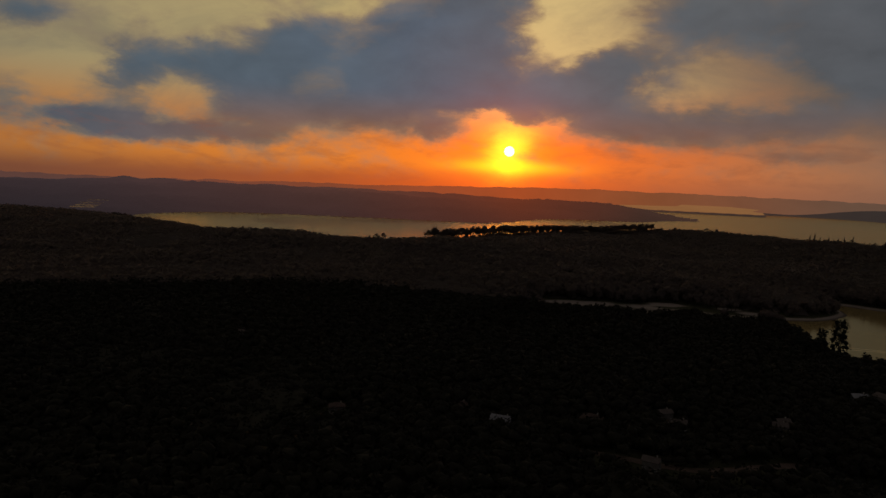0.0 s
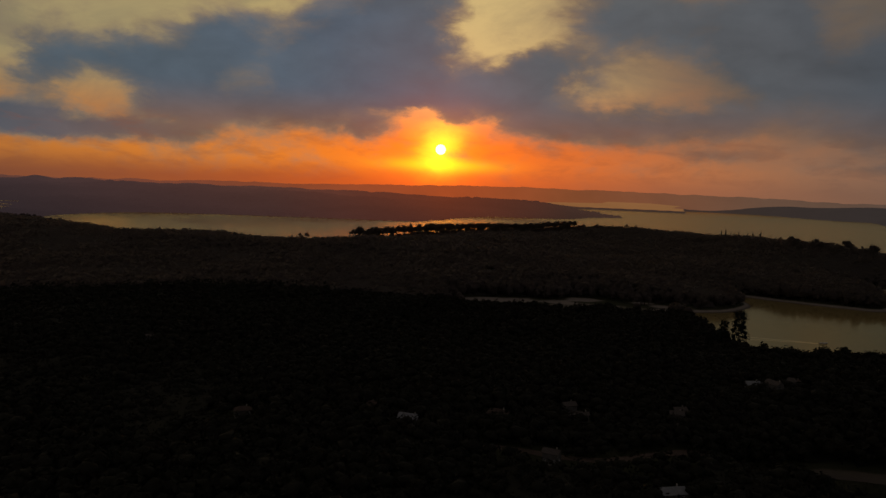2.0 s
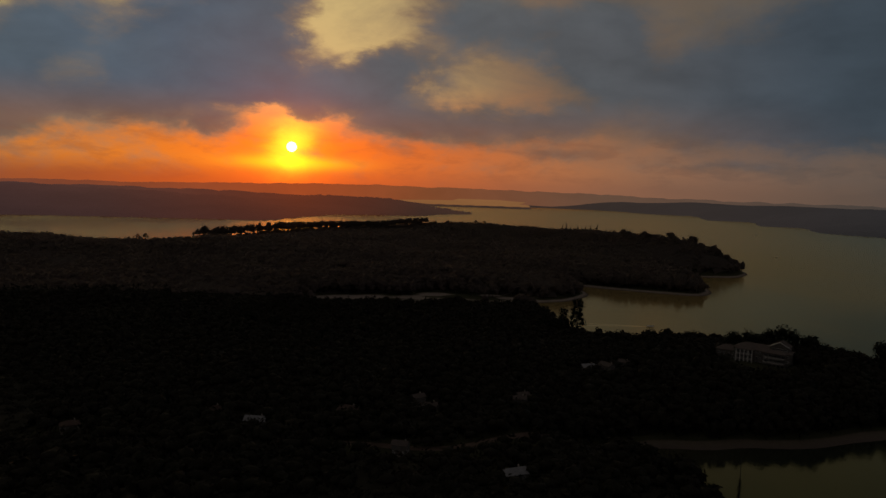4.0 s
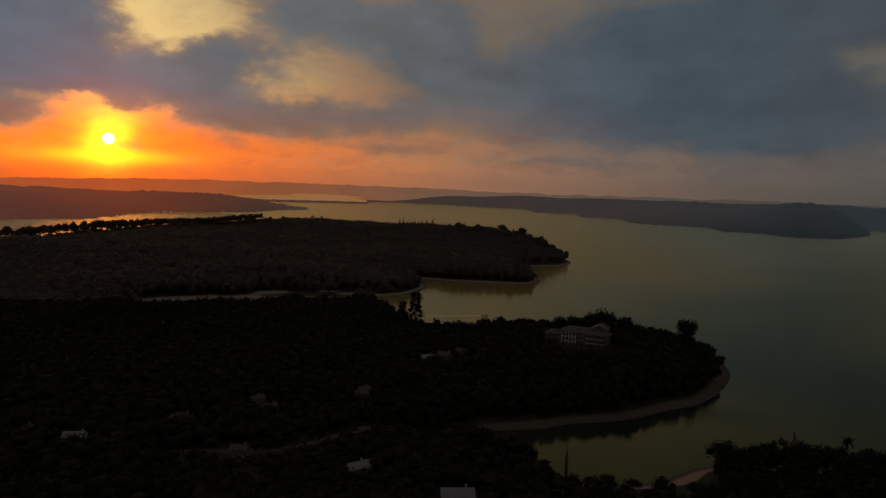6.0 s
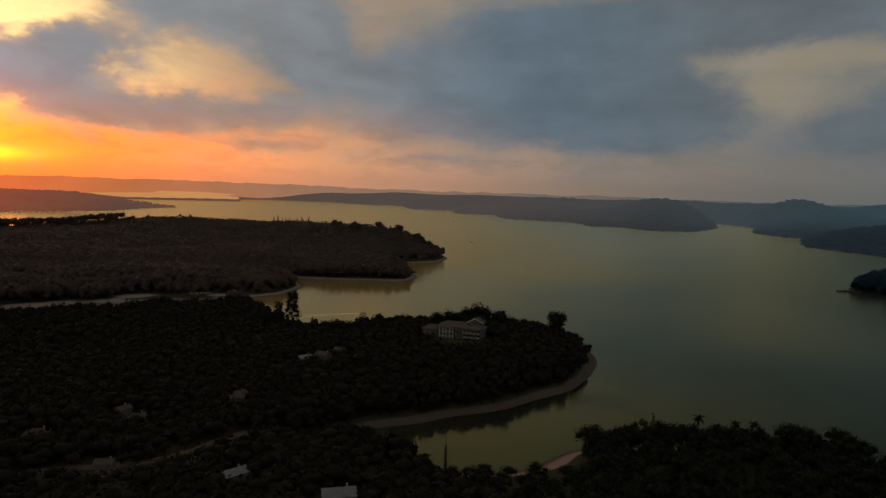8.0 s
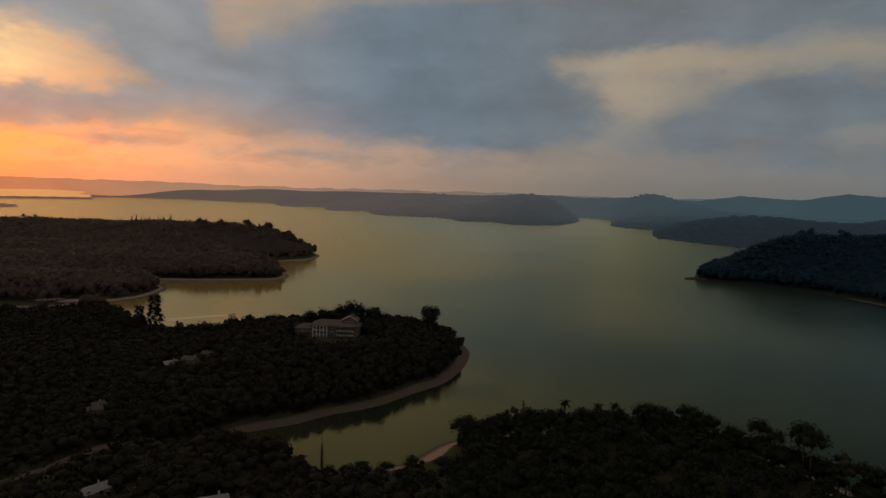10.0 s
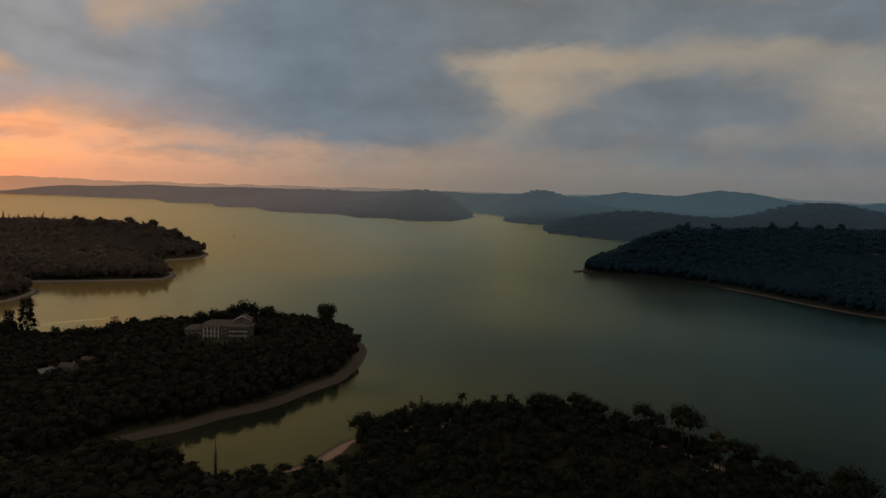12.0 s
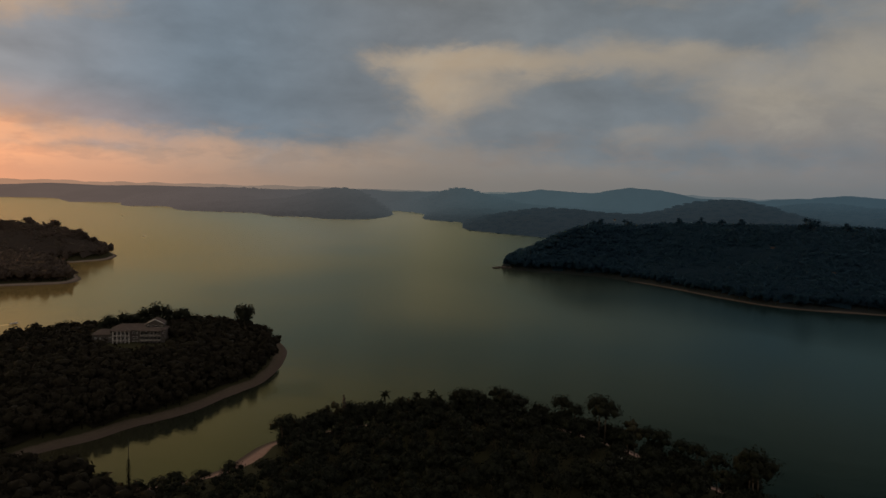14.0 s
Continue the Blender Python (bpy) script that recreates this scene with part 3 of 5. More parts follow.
def height(x, y):
    """Height of the ground over the water, by place."""
    wob = fractal(x, y, 40, 3, 5) * 2.2
    d = inland(x, y) + wob
    r = np.hypot(x, y)
    rise = 11 + 3 * fractal(x, y, 160, 3, 11)
    for hx, hy, hr, hh in HILLS_WEST + HILLS_EAST:
        rise = rise + hh * np.exp(-((x - hx) ** 2 + (y - hy) ** 2) / hr ** 2)
    far = np.clip((r - 2600) / 2200, 0, 1)
    rise = rise + far * (16 + 14 * fractal(x, y, 600, 4, 3))
    rise = rise + np.clip((r - 1900) / 300, 0, 1) * np.clip((3900 - r) / 400, 0, 1) * 15 * fractal(x, y, 210, 3, 33)
    level = np.ones_like(x)
    for fx, fy, fr in FLATS:
        g = np.exp(-(((x - fx) / fr) ** 2 + ((y - fy) / (fr * 0.62)) ** 2))
        level = level * (1 - 0.98 * np.clip(g * 1.7, 0, 1))
    reach = np.interp(r, (700, 1000, 1700, 2100), (45, 90, 90, 200))
    reach = reach + (110 - reach) * np.clip((x - 1300) / 300, 0, 1) * np.clip((r - 1600) / 300, 0, 1)
    reach = reach + (26 - reach) * np.exp(-(((x - 660) / 230) ** 2 + ((y - 880) / 330) ** 2))
    beach = np.where(r < 560, 10.0, np.where((r < 1150) & (x < 900), 13.0, 6.0))
    up = np.where(d > 0, np.where(r < 700, 1.5, 2.2) * np.clip(d / beach, 0, 1) + np.maximum(rise, 0.0) * (1 - np.exp(-np.maximum(d - 5, 0) / reach)), np.maximum(d * 0.12, -4))
    up = np.where(up > 0.95, 0.95 + (up - 0.95) * level, up)
    return up + level * np.where(d > 14, 0.35 * fractal(x, y, 14, 2, 8), 0)


theta = np.radians(np.concatenate([np.arange(-42, 106, 0.3), np.arange(106, 318, 4.0)]))
radius = np.concatenate([[0.0], np.geomspace(60, 1700, 250), np.geomspace(1700, 3600, 180)[1:], np.geomspace(3600, 4960, 36)[1:]])
T_, R_ = np.meshgrid(theta, radius, indexing="ij")
GX, GY = R_ * np.sin(T_), R_ * np.cos(T_)
GZ = height(GX, GY)
nt, nr = GX.shape
i_, j_ = np.meshgrid(np.arange(nt), np.arange(nr - 1), indexing="ij")
q00, q10 = i_ * nr + j_, ((i_ + 1) % nt) * nr + j_
tris = np.concatenate([np.stack([q00, q00 + 1, q10 + 1], -1).reshape(-1, 3), np.stack([q00, q10 + 1, q10], -1).reshape(-1, 3)])


def ground_at(x, y):
    """Height of the ground under one place."""
    return float(height(np.array([x]), np.array([y]))[0])


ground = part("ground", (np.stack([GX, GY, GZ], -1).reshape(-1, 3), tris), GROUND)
ground.data.polygons.foreach_set("use_smooth", np.ones(len(tris), bool))
# the far ground glows with the painted haze
ground.data.materials.append(HAZE_NEAR)
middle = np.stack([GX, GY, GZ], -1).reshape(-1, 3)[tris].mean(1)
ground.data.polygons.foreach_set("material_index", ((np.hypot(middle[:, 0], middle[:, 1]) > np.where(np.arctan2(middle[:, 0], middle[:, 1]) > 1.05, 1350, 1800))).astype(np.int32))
tagged(ground, "dark wooded ground with bare sandy shores", "ground", kind="structure")

ring = np.radians(np.arange(0, 360, 3))
disc_v = np.concatenate([[[0, 0, 0]], np.stack([4940 * np.sin(ring), 4940 * np.cos(ring), 0 * ring], 1)])
disc_f = [(0, 1 + (k + 1) % len(ring), 1 + k) for k in range(len(ring))]
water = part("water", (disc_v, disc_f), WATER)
tagged(water, "calm grey-green lake water reflecting the dusk sky", "lake", kind="structure")


# ------------------------------------------------------------------ the distance
def ridge(name, label, r_, crest, mat, seed, rough_):
    """A long range of low hills; crest: bearing and elevation seen from the start."""
    a_ = np.arange(crest[0][0], crest[-1][0], 0.12)
    e_ = np.interp(a_, [c[0] for c in crest], [c[1] for c in crest])
    k = np.hanning(9)
    e_ = np.convolve(np.pad(e_, 4, mode="edge"), k / k.sum(), "valid")
    top = 110 + r_ * np.tan(np.radians(e_)) + rough_ * fractal(a_ * 40, a_ * 0, 46, 5, seed)
    fade = np.clip(np.minimum(a_ - a_[0], a_[-1] - a_) / 5.0, 0, 1)
    top = np.maximum(top * fade, 4)
    rows = []
    for dr, part_ in ((-150, -0.05), (-95, 0.45), (-45, 0.82), (0, 1.0), (25, 0.7), (50, 0.0)):
        wave = 1 + 0.16 * fractal(a_ * 40, a_ * 0 + dr, 60, 4, seed + 3) * (0.2 < part_ < 0.95)
        rr = r_ + dr
        rows.append(np.stack([rr * np.sin(np.radians(a_)), rr * np.cos(np.radians(a_)), top * part_ * wave], 1))
    v = np.stack(rows, 1)
    n_, m_ = v.shape[:2]
    i, j = np.meshgrid(np.arange(n_ - 1), np.arange(m_ - 1), indexing="ij")
    q = i * m_ + j
    f = np.concatenate([np.stack([q, q + 1, q + m_ + 1], -1).reshape(-1, 3), np.stack([q, q + m_ + 1, q + m_], -1).reshape(-1, 3)])
    ob = part(name, (v.reshape(-1, 3), f), mat)
    ob.data.polygons.foreach_set("use_smooth", np.ones(len(f), bool))
    return tagged(ob, label, "hills", kind="structure")


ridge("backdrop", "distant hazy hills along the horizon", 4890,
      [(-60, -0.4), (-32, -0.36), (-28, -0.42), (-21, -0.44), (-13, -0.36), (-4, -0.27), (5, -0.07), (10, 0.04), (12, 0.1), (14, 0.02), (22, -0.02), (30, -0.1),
       (38, -0.28), (46, -0.3), (56, -0.32), (64, -0.42), (74, -0.3), (82, -0.2), (90, -0.36), (110, -0.3)], HAZE_FAR, 71, 9)
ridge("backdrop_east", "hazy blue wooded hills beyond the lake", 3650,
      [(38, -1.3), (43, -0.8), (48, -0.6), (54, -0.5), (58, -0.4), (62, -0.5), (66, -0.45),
       (69, -0.5), (70.9, -0.5), (73.6, -0.02), (75.5, -0.2), (77.6, -0.32), (80.6, 0.27), (82.5, 0.1), (84, -0.14), (86, -0.45), (90, -0.5), (95, 0.0), (105, -0.3)], HAZE_MID, 75, 6)
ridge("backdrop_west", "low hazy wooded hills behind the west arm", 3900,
      [(-60, -0.9), (-36, -0.9), (-28.5, -0.7), (-26, -0.6), (-24.5, -0.4), (-23, -0.5), (-21.7, -0.45), (-18.8, -0.62), (-14.6, -0.58), (-8.8, -0.66), (-3.8, -0.72), (2, -0.8), (8, -1.1), (14, -1.6)], HAZE_MID, 81, 7)

# the upper water beyond the causeway, tilted, its reflected sky painted as emission
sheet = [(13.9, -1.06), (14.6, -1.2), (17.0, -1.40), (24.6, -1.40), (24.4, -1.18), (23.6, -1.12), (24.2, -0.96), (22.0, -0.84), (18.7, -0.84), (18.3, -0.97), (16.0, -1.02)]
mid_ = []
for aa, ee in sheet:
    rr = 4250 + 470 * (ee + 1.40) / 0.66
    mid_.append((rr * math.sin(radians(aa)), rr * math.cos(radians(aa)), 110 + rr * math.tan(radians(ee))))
upper = part("water_upper", (mid_, [(0, 1, 10), (1, 2, 10), (2, 9, 10), (2, 8, 9), (2, 3, 8), (3, 5, 8), (3, 4, 5), (5, 7, 8), (5, 6, 7)]), FAR_WATER_GLOW)
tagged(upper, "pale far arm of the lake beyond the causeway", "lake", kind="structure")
bm = bmesh.new()
steps_ = 24
for k in range(steps_ + 1):
    aa = radians(15.8 + 8.8 * k / steps_)
    for dr, z_ in ((-20, -2), (-6, 10.5), (6, 10.5), (20, -2)):
        bm.verts.new(((4250 + dr) * math.sin(aa), (4250 + dr) * math.cos(aa), z_ + (1.2 * math.sin(k * 1.9) if z_ > 5 else 0)))
bm.verts.ensure_lookup_table()
for k in range(steps_):
    for j in range(3):
        q = k * 4 + j
        bm.faces.new([bm.verts[q], bm.verts[q + 1], bm.verts[q + 5], bm.verts[q + 4]])
# painted haze glow on the causeway, as on the hills behind it
tagged(part("causeway", bm, HAZE_NEAR), "long low tree-grown causeway across the lake", "causeway", kind="structure")


# ------------------------------------------------------------------ trees
def leaves(rng, n_, centre, spread, size):
    """Bent leaf sprays on the skin of a clump."""
    d = rng.normal(size=(n_, 3))
    d /= np.linalg.norm(d, axis=1)[:, None]
    c = centre + d * spread * rng.uniform(0.75, 1.12, (n_, 1))
    a_ = np.cross(d, rng.normal(size=(n_, 3)))
    a_ /= np.linalg.norm(a_, axis=1)[:, None] + 1e-9
    b_ = np.cross(d, a_) * 0.6 + d * 0.5
    s_ = size * rng.uniform(0.6, 1.3, (n_, 1))
    v = np.stack([c - a_ * s_, c - b_ * s_ * 0.6, c + a_ * s_, c + b_ * s_ * 0.7], 1).reshape(-1, 3)
    k = np.arange(n_) * 4
    return v, np.concatenate([np.stack([k, k + 1, k + 2], 1), np.stack([k, k + 2, k + 3], 1)])


def clump(rng, centre, spread, n_, size):
    core = ICO[0] * spread * 0.62 * rng.uniform(0.62, 1.18, (len(ICO[0]), 1)) + centre
    return joined([(core, ICO[1]), leaves(rng, n_, centre, spread, size)])


def broadleaf(seed, tall, wide, bare, clumps, n_, size):
    """Arrays of the trunk with its limbs, and of the crown, of a spreading tree one unit in scale."""
    rng = np.random.default_rng(seed)
    lean = rng.normal(0, 0.04 * tall, 2)
    top = np.array([lean[0], lean[1], tall * (bare + 0.25)])
    wood = [tube([(0, 0, -0.6), (lean[0] * 0.4, lean[1] * 0.3, tall * bare * 0.6), top], [0.022 * tall, 0.016 * tall, 0.007 * tall])]
    crown = []
    for k in range(clumps):
        a_ = 2.4 * k + rng.uniform(-0.4, 0.4)
        lift = rng.uniform(0, 1)
        reach_ = wide * (0.62 * math.sqrt(max(0.05, 1 - (lift * 1.15 - 0.2) ** 2))) * rng.uniform(0.7, 1.1) * (0.25 if k == 0 else 1)
        c = np.array([lean[0] + reach_ * math.cos(a_), lean[1] + reach_ * math.sin(a_), tall * (bare + (1 - bare) * (0.2 + 0.62 * (0.95 if k == 0 else lift)))])
        crown.append(clump(rng, c, wide * rng.uniform(0.3, 0.46), n_, size))
        if k % 2 == 0:
            mid = (top * 0.7 + c * 0.3) * (1, 1, 0.92)
            wood.append(tube([top * (1, 1, 0.62 + 0.25 * rng.uniform()), mid, c], [0.008 * tall, 0.006 * tall, 0.003 * tall], 5))
    return joined(wood), joined(crown)


def simple_tree(seed, n_, size, bunches=3, flat=0.8):
    """One pair of arrays, crown and short trunk, about one unit wide and high, for woods that nobody could count."""
    rng = np.random.default_rng(seed)
    bits = []
    for k in range(bunches):
        c = np.array([rng.uniform(-0.3, 0.3), rng.uniform(-0.3, 0.3), 0.48 + 0.42 * k / bunches])
        s_ = rng.uniform(0.3, 0.44) * (3 / bunches) ** 0.4
        v = ICO[0] * (s_, s_, s_ * flat) * rng.uniform(0.62, 1.12, (12, 1)) + c
        bits.append((v, ICO[1]))
        bits.append(leaves(rng, n_, c, s_ * 0.95, size))
    bits.append(tube([(0, 0, -0.05), (0, 0, 0.5)], [0.035, 0.025], 4))
    return joined(bits)


def allowed(x, y, z, keep=()):
    ok = z > 1.7
    for cx, cy, cr in keep:
        ok &= np.hypot(x - cx, y - cy) > cr
    return ok


CLEARINGS = [(312, 331, 19), (300, 345, 15), (322, 318, 13), (300, 318, 13), (309, 309, 9), (222, 174, 10), (232, 175, 10), (244, 178, 7), (214, 170, 9), (226, 165, 7), (276, 37, 4.5)]
HOUSES = [(216, 332, 9), (231, 339, 8), (146, 290, 7), (99, 296, 9), (66, 288, 8), (131, 180, 10), (111, 214, 8), (78, 243, 9), (-41, 292, 9),
          (12, 302, 9), (28, 284, 7), (101, 283, 7), (150, 296, 6), (144, 786, 10), (-290, 505, 9), (208, 338, 6), (-115, 415, 8)]
CLEARINGS += [(300, 610, 18), (272, 626, 26), (240, 634, 26), (205, 640, 26), (170, 646, 24), (135, 652, 20), (105, 656, 18), (236, 664, 22), (160, 664, 16), (196, 608, 20), (224, 600, 20), (252, 590, 18), (162, 618, 18), (132, 628, 18)]
CLEARINGS += [(hx, hy, hr * 0.75) for hx, hy, hr in HOUSES]
TRACK = rounded([(232, 243), (207, 246), (186, 252), (166, 258), (144, 260), (121, 253), (100, 246), (84, 249), (68, 256), (52, 262), (40, 262)], 4)[4:-8]
CLEARINGS += [(tx - 0.02 * tx, ty - 0.02 * ty, 5.0) for tx, ty in TRACK]


def woods(name, label, spacing, r0, r1, templates, sizes, mat, seed, a0=-41, a1=105, uneven=0.45, fill=0.0, shore=()):
    """Trees over all the land between two distances, as one mesh."""
    rng = np.random.default_rng(seed)
    g = np.arange(-r1, r1, spacing)
    x, y = np.meshgrid(g, g)
    x = x.ravel() + rng.uniform(-0.46, 0.46, x.size) * spacing
    y = y.ravel() + rng.uniform(-0.46, 0.46, y.size) * spacing
    r, a_ = np.hypot(x, y), np.degrees(np.arctan2(x, y))
    ok = (r > r0) & (r < r1) & (a_ > a0) & (a_ < a1)
    x, y = x[ok], y[ok]
    z = height(x, y)
    ok = allowed(x, y, z, CLEARINGS) & ~((x > 172) & (x < 345) & (y > -60) & (y < 205))
    x, y, z = x[ok], y[ok], z[ok]
    pick = rng.integers(0, len(templates), len(x))
    if shore:
        # whole trees with low boughs stand along the water
        pick = np.where(z < 5.5, len(templates) + rng.integers(0, len(shore), len(x)), pick)
        templates = templates + shore
    size = rng.uniform(sizes[0], sizes[1], len(x)) * (1 + 0.35 * fractal(x, y, 70, 2, 21))
    bits = []
    for k, t in enumerate(templates):
        m_ = pick == k
        if m_.any():
            s3 = size[m_, None] * np.stack([rng.uniform(0.85, 1.2, m_.sum())] * 2 + [rng.uniform(1.07 - uneven / 2, 1.07 + uneven / 2, m_.sum())], 1)
            bits.append(scatter(t, np.stack([x[m_], y[m_], z[m_]], 1), rng.uniform(0, 6.28, m_.sum()), s3))
    if fill:
        # the undergrowth and lower boughs between the crowns, one rough sheet
        g = np.arange(-r1, r1, 4.5 if r1 < 700 else 7.0)
        ux, uy = np.meshgrid(g, g, indexing="ij")
        r, a_ = np.hypot(ux, uy), np.degrees(np.arctan2(ux, uy))
        near_ = (r > r0 - 5) & (r < r1 + 5) & (a_ > a0 - 1) & (a_ < a1 + 1)
        uz = np.full(ux.shape, -9.0)
        uz[near_] = height(ux[near_], uy[near_])
        keep_ = near_ & (uz > 1.75) & ~((ux > 168) & (ux < 345) & (uy > -60) & (uy < 208))
        for cx, cy, cr in CLEARINGS:
            keep_ &= np.hypot(ux - cx, uy - cy) > cr + 7
        top_ = uz + fill * np.clip((uz - 1.4) / 5.0, 0.15, 1.0) * (1 + 0.35 * fractal(ux, uy, 12, 3, seed + 30))
        square = keep_[:-1, :-1] & keep_[1:, :-1] & keep_[:-1, 1:] & keep_[1:, 1:]
        ii, jj = np.nonzero(square)
        q = ii * ux.shape[1] + jj
        w_ = ux.shape[1]
        faces_ = np.concatenate([np.stack([q, q + w_, q + w_ + 1], 1), np.stack([q, q + w_ + 1, q + 1], 1)])
        used_, faces_ = np.unique(faces_, return_inverse=True)
        bits.append((np.stack([ux.ravel(), uy.ravel(), top_.ravel()], 1)[used_], faces_.reshape(-1, 3)))
    ob = part(name, joined(bits), mat)
    return tagged(ob, label, "woodland", kind="stuff")


NEAR_SET = [simple_tree(s_, 22, 0.13, 4) for s_ in range(40, 46)]
MID_SET = [simple_tree(s_, 7, 0.17) for s_ in range(50, 54)]
FAR_SET = [(ICO[0] * (0.62, 0.62, 0.15) * np.random.default_rng(s_).uniform(0.75, 1.25, (12, 1)) + (0, 0, 0.1), ICO[1]) for s_ in range(60, 64)]


def canopy(seed, n_, tall, size):
    """The upper boughs of a tree in a closed canopy, a low uneven dome of sprays."""
    g_ = np.random.default_rng(seed)
    dome_ = ICO[0] * (0.47, 0.47, tall) * g_.uniform(0.55, 1.15, (12, 1)) + (g_.uniform(-0.08, 0.08), g_.uniform(-0.08, 0.08), 0.52)
    return joined([(dome_, ICO[1]), leaves(g_, n_, np.array([0, 0, 0.54]), np.array([0.58, 0.58, tall * 1.25]), size)])


CANOPY_SET = [canopy(s_, 14, 0.22, 0.14) for s_ in range(80, 86)]
NEAR_CANOPY = [canopy(s_, 30, 0.27, 0.13) for s_ in range(90, 98)]
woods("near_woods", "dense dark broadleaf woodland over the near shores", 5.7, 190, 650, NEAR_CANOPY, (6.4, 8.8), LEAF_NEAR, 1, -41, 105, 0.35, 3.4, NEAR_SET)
woods("cove_woods", "dense dark woodland round the cove", 7.6, 634, 912, CANOPY_SET, (8.5, 10.5), LEAF_MID_HAZE, 2, -41, 62, 0.25, 4.9, MID_SET)
woods("ridge_woods", "dense dark woodland on the middle ridge", 9.2, 892, 1750, CANOPY_SET, (10.5, 12.5), LEAF_MID_HAZE, 4, -41, 62, 0.25, 6.2, MID_SET)
woods("headland_woods", "smooth dark woodland on the headland, tinted blue-green by haze", 7.8, 640, 1350, CANOPY_SET, (9.2, 11.2), LEAF_BLUE_HAZE, 6, 62, 105, 0.2, 5.6, MID_SET)
woods("east_woods", "hazy woodland on the hills behind the headland", 17.0, 1350, 1750, FAR_SET, (12, 18), HAZE_NEAR, 7, 62, 105)
woods("far_woods", "hazy woodland on the far hills", 30.0, 1750, 3500, FAR_SET, (14, 20), HAZE_NEAR, 3)


side = np.roll(TRACK, -1, 0) - TRACK
side[-1] = side[-2]
side = np.stack([-side[:, 1], side[:, 0]], 1) / np.linalg.norm(side, axis=1)[:, None]
rows_ = []
for off in (-2.2, -0.8, 0.8, 2.2):
    px_, py_ = (TRACK + side * off).T
    rows_.append(np.stack([px_, py_, height(px_, py_) + (0.12 if abs(off) > 1 else 0.3)], 1))
rows_ = np.stack(rows_, 1)
tn = len(TRACK)
quads = [(i * 4 + j, (i + 1) * 4 + j, (i + 1) * 4 + j + 1, i * 4 + j + 1) for i in range(tn - 1) for j in range(3)]
TRACK_DIRT = surface("track_dirt", (0.08, 0.057, 0.043), (0.165, 0.122, 0.096), 0.3, 0.95, relief=0.5)
track = part("road", (rows_.reshape(-1, 3), [t_ for a_, b_, c_, d_ in quads for t_ in ((a_, b_, c_), (a_, c_, d_))]), TRACK_DIRT)
tagged(track, "narrow dirt track winding through the dark trees", "track", kind="structure")


# ------------------------------------------------------------------ single trees
def tree_thing(name, arrays, label, category, group, leaf=LEAF):
    t = thing(name, label, category, group)
    part("trunk", arrays[0], BARK, t)
    part("crown", arrays[1], leaf, t)
    return t


ROUND = [tree_thing("broadleaf_tree", broadleaf(100 + k, 11, 6.5, 0.22, 11, 52, 0.5), "dark green broadleaf tree with a dense rounded crown", "tree", "trees on the palm point") for k in range(4)]
UMBRELLA = [tree_thing("umbrella_pine", broadleaf(120 + k, 16, 7.0, 0.7, 10, 60, 0.42), "tall dark pine with bare trunk and flat spreading crown", "tree", "trees on the palm point") for k in range(2)]
SPARSE = [tree_thing("sparse_tree", broadleaf(130 + k, 14, 6.0, 0.3, 12, 12, 0.35), "thin-crowned tree with the sky showing through its branches", "tree", "trees on the palm point", LEAF_DRY) for k in range(2)]
GUM = [tree_thing("gum_tree", broadleaf(140 + k, 17, 5.0, 0.58, 11, 20, 0.42), "tall slim gum tree with bare trunk and tufted crown", "tree", "row of gum trees on the ridge", LEAF_MID_HAZE) for k in range(5)]
RIDGE = [tree_thing("ridge_tree", broadleaf(170 + k, 12, 6.5, 0.2, 10, 34, 0.6), "broad brownish tree rising above the ridge woods", "tree", "tall trees on the ridge", LEAF_MID_HAZE) for k in range(3)]
HEADLAND = [tree_thing("headland_tree", broadleaf(180 + k, 13, 6.0, 0.25, 10, 34, 0.6), "tall tree rising above the headland woods, tinted blue-green by haze", "tree", "tall trees on the headland", LEAF_BLUE_HAZE) for k in range(3)]


def tall_cone(seed, tall, wide):
    rng = np.random.default_rng(seed)
    bits = []
    for k in range(11):
        f = k / 10
        bits.append(clump(rng, np.array([rng.normal(0, 0.05 * wide), rng.normal(0, 0.05 * wide), tall * (0.12 + 0.84 * f)]), wide * 0.5 * (1.02 - f) + 0.15, 12, 0.5))
    return tube([(0, 0, -0.5), (0, 0, tall * 0.9)], [0.18, 0.04], 6), joined(bits)


SPIRE = [tree_thing("cypress", tall_cone(150 + k, 12, 3.0), "narrow dark cypress standing above the ridge woods", "tree", "row of cypresses on the ridge", LEAF_MID_HAZE) for k in range(3)]


def layered(seed, tall, wide):
    """A tall tree whose boughs stand in separate tiers along the trunk."""
    rng = np.random.default_rng(seed)
    wood = [tube([(0, 0, -0.6), (0.3, 0.1, tall * 0.5), (0.1, 0.2, tall * 0.95)], [0.45, 0.32, 0.08])]
    bits = []
    for k in range(26):
        f = 0.34 + 0.64 * k / 25
        a_ = 2.4 * k
        reach_ = wide * rng.uniform(0.25, 0.5) * (1.15 - f * 0.6)
        c = np.array([reach_ * math.cos(a_), reach_ * math.sin(a_), tall * f])
        bits.append(clump(rng, c * (0.8, 0.8, 1), wide * rng.uniform(0.15, 0.22), 56, 0.36))
        wood.append(tube([(0.15, 0.1, tall * f - 0.8), tuple(c)], [0.12, 0.05], 5))
    return joined(wood), joined(bits)


TIERED = [tree_thing("tall_cove_tree", layered(160 + k, 23, 11.0), "very tall tree with tiered boughs beside the cove", "tree", "tall trees by the cove") for k in range(2)]


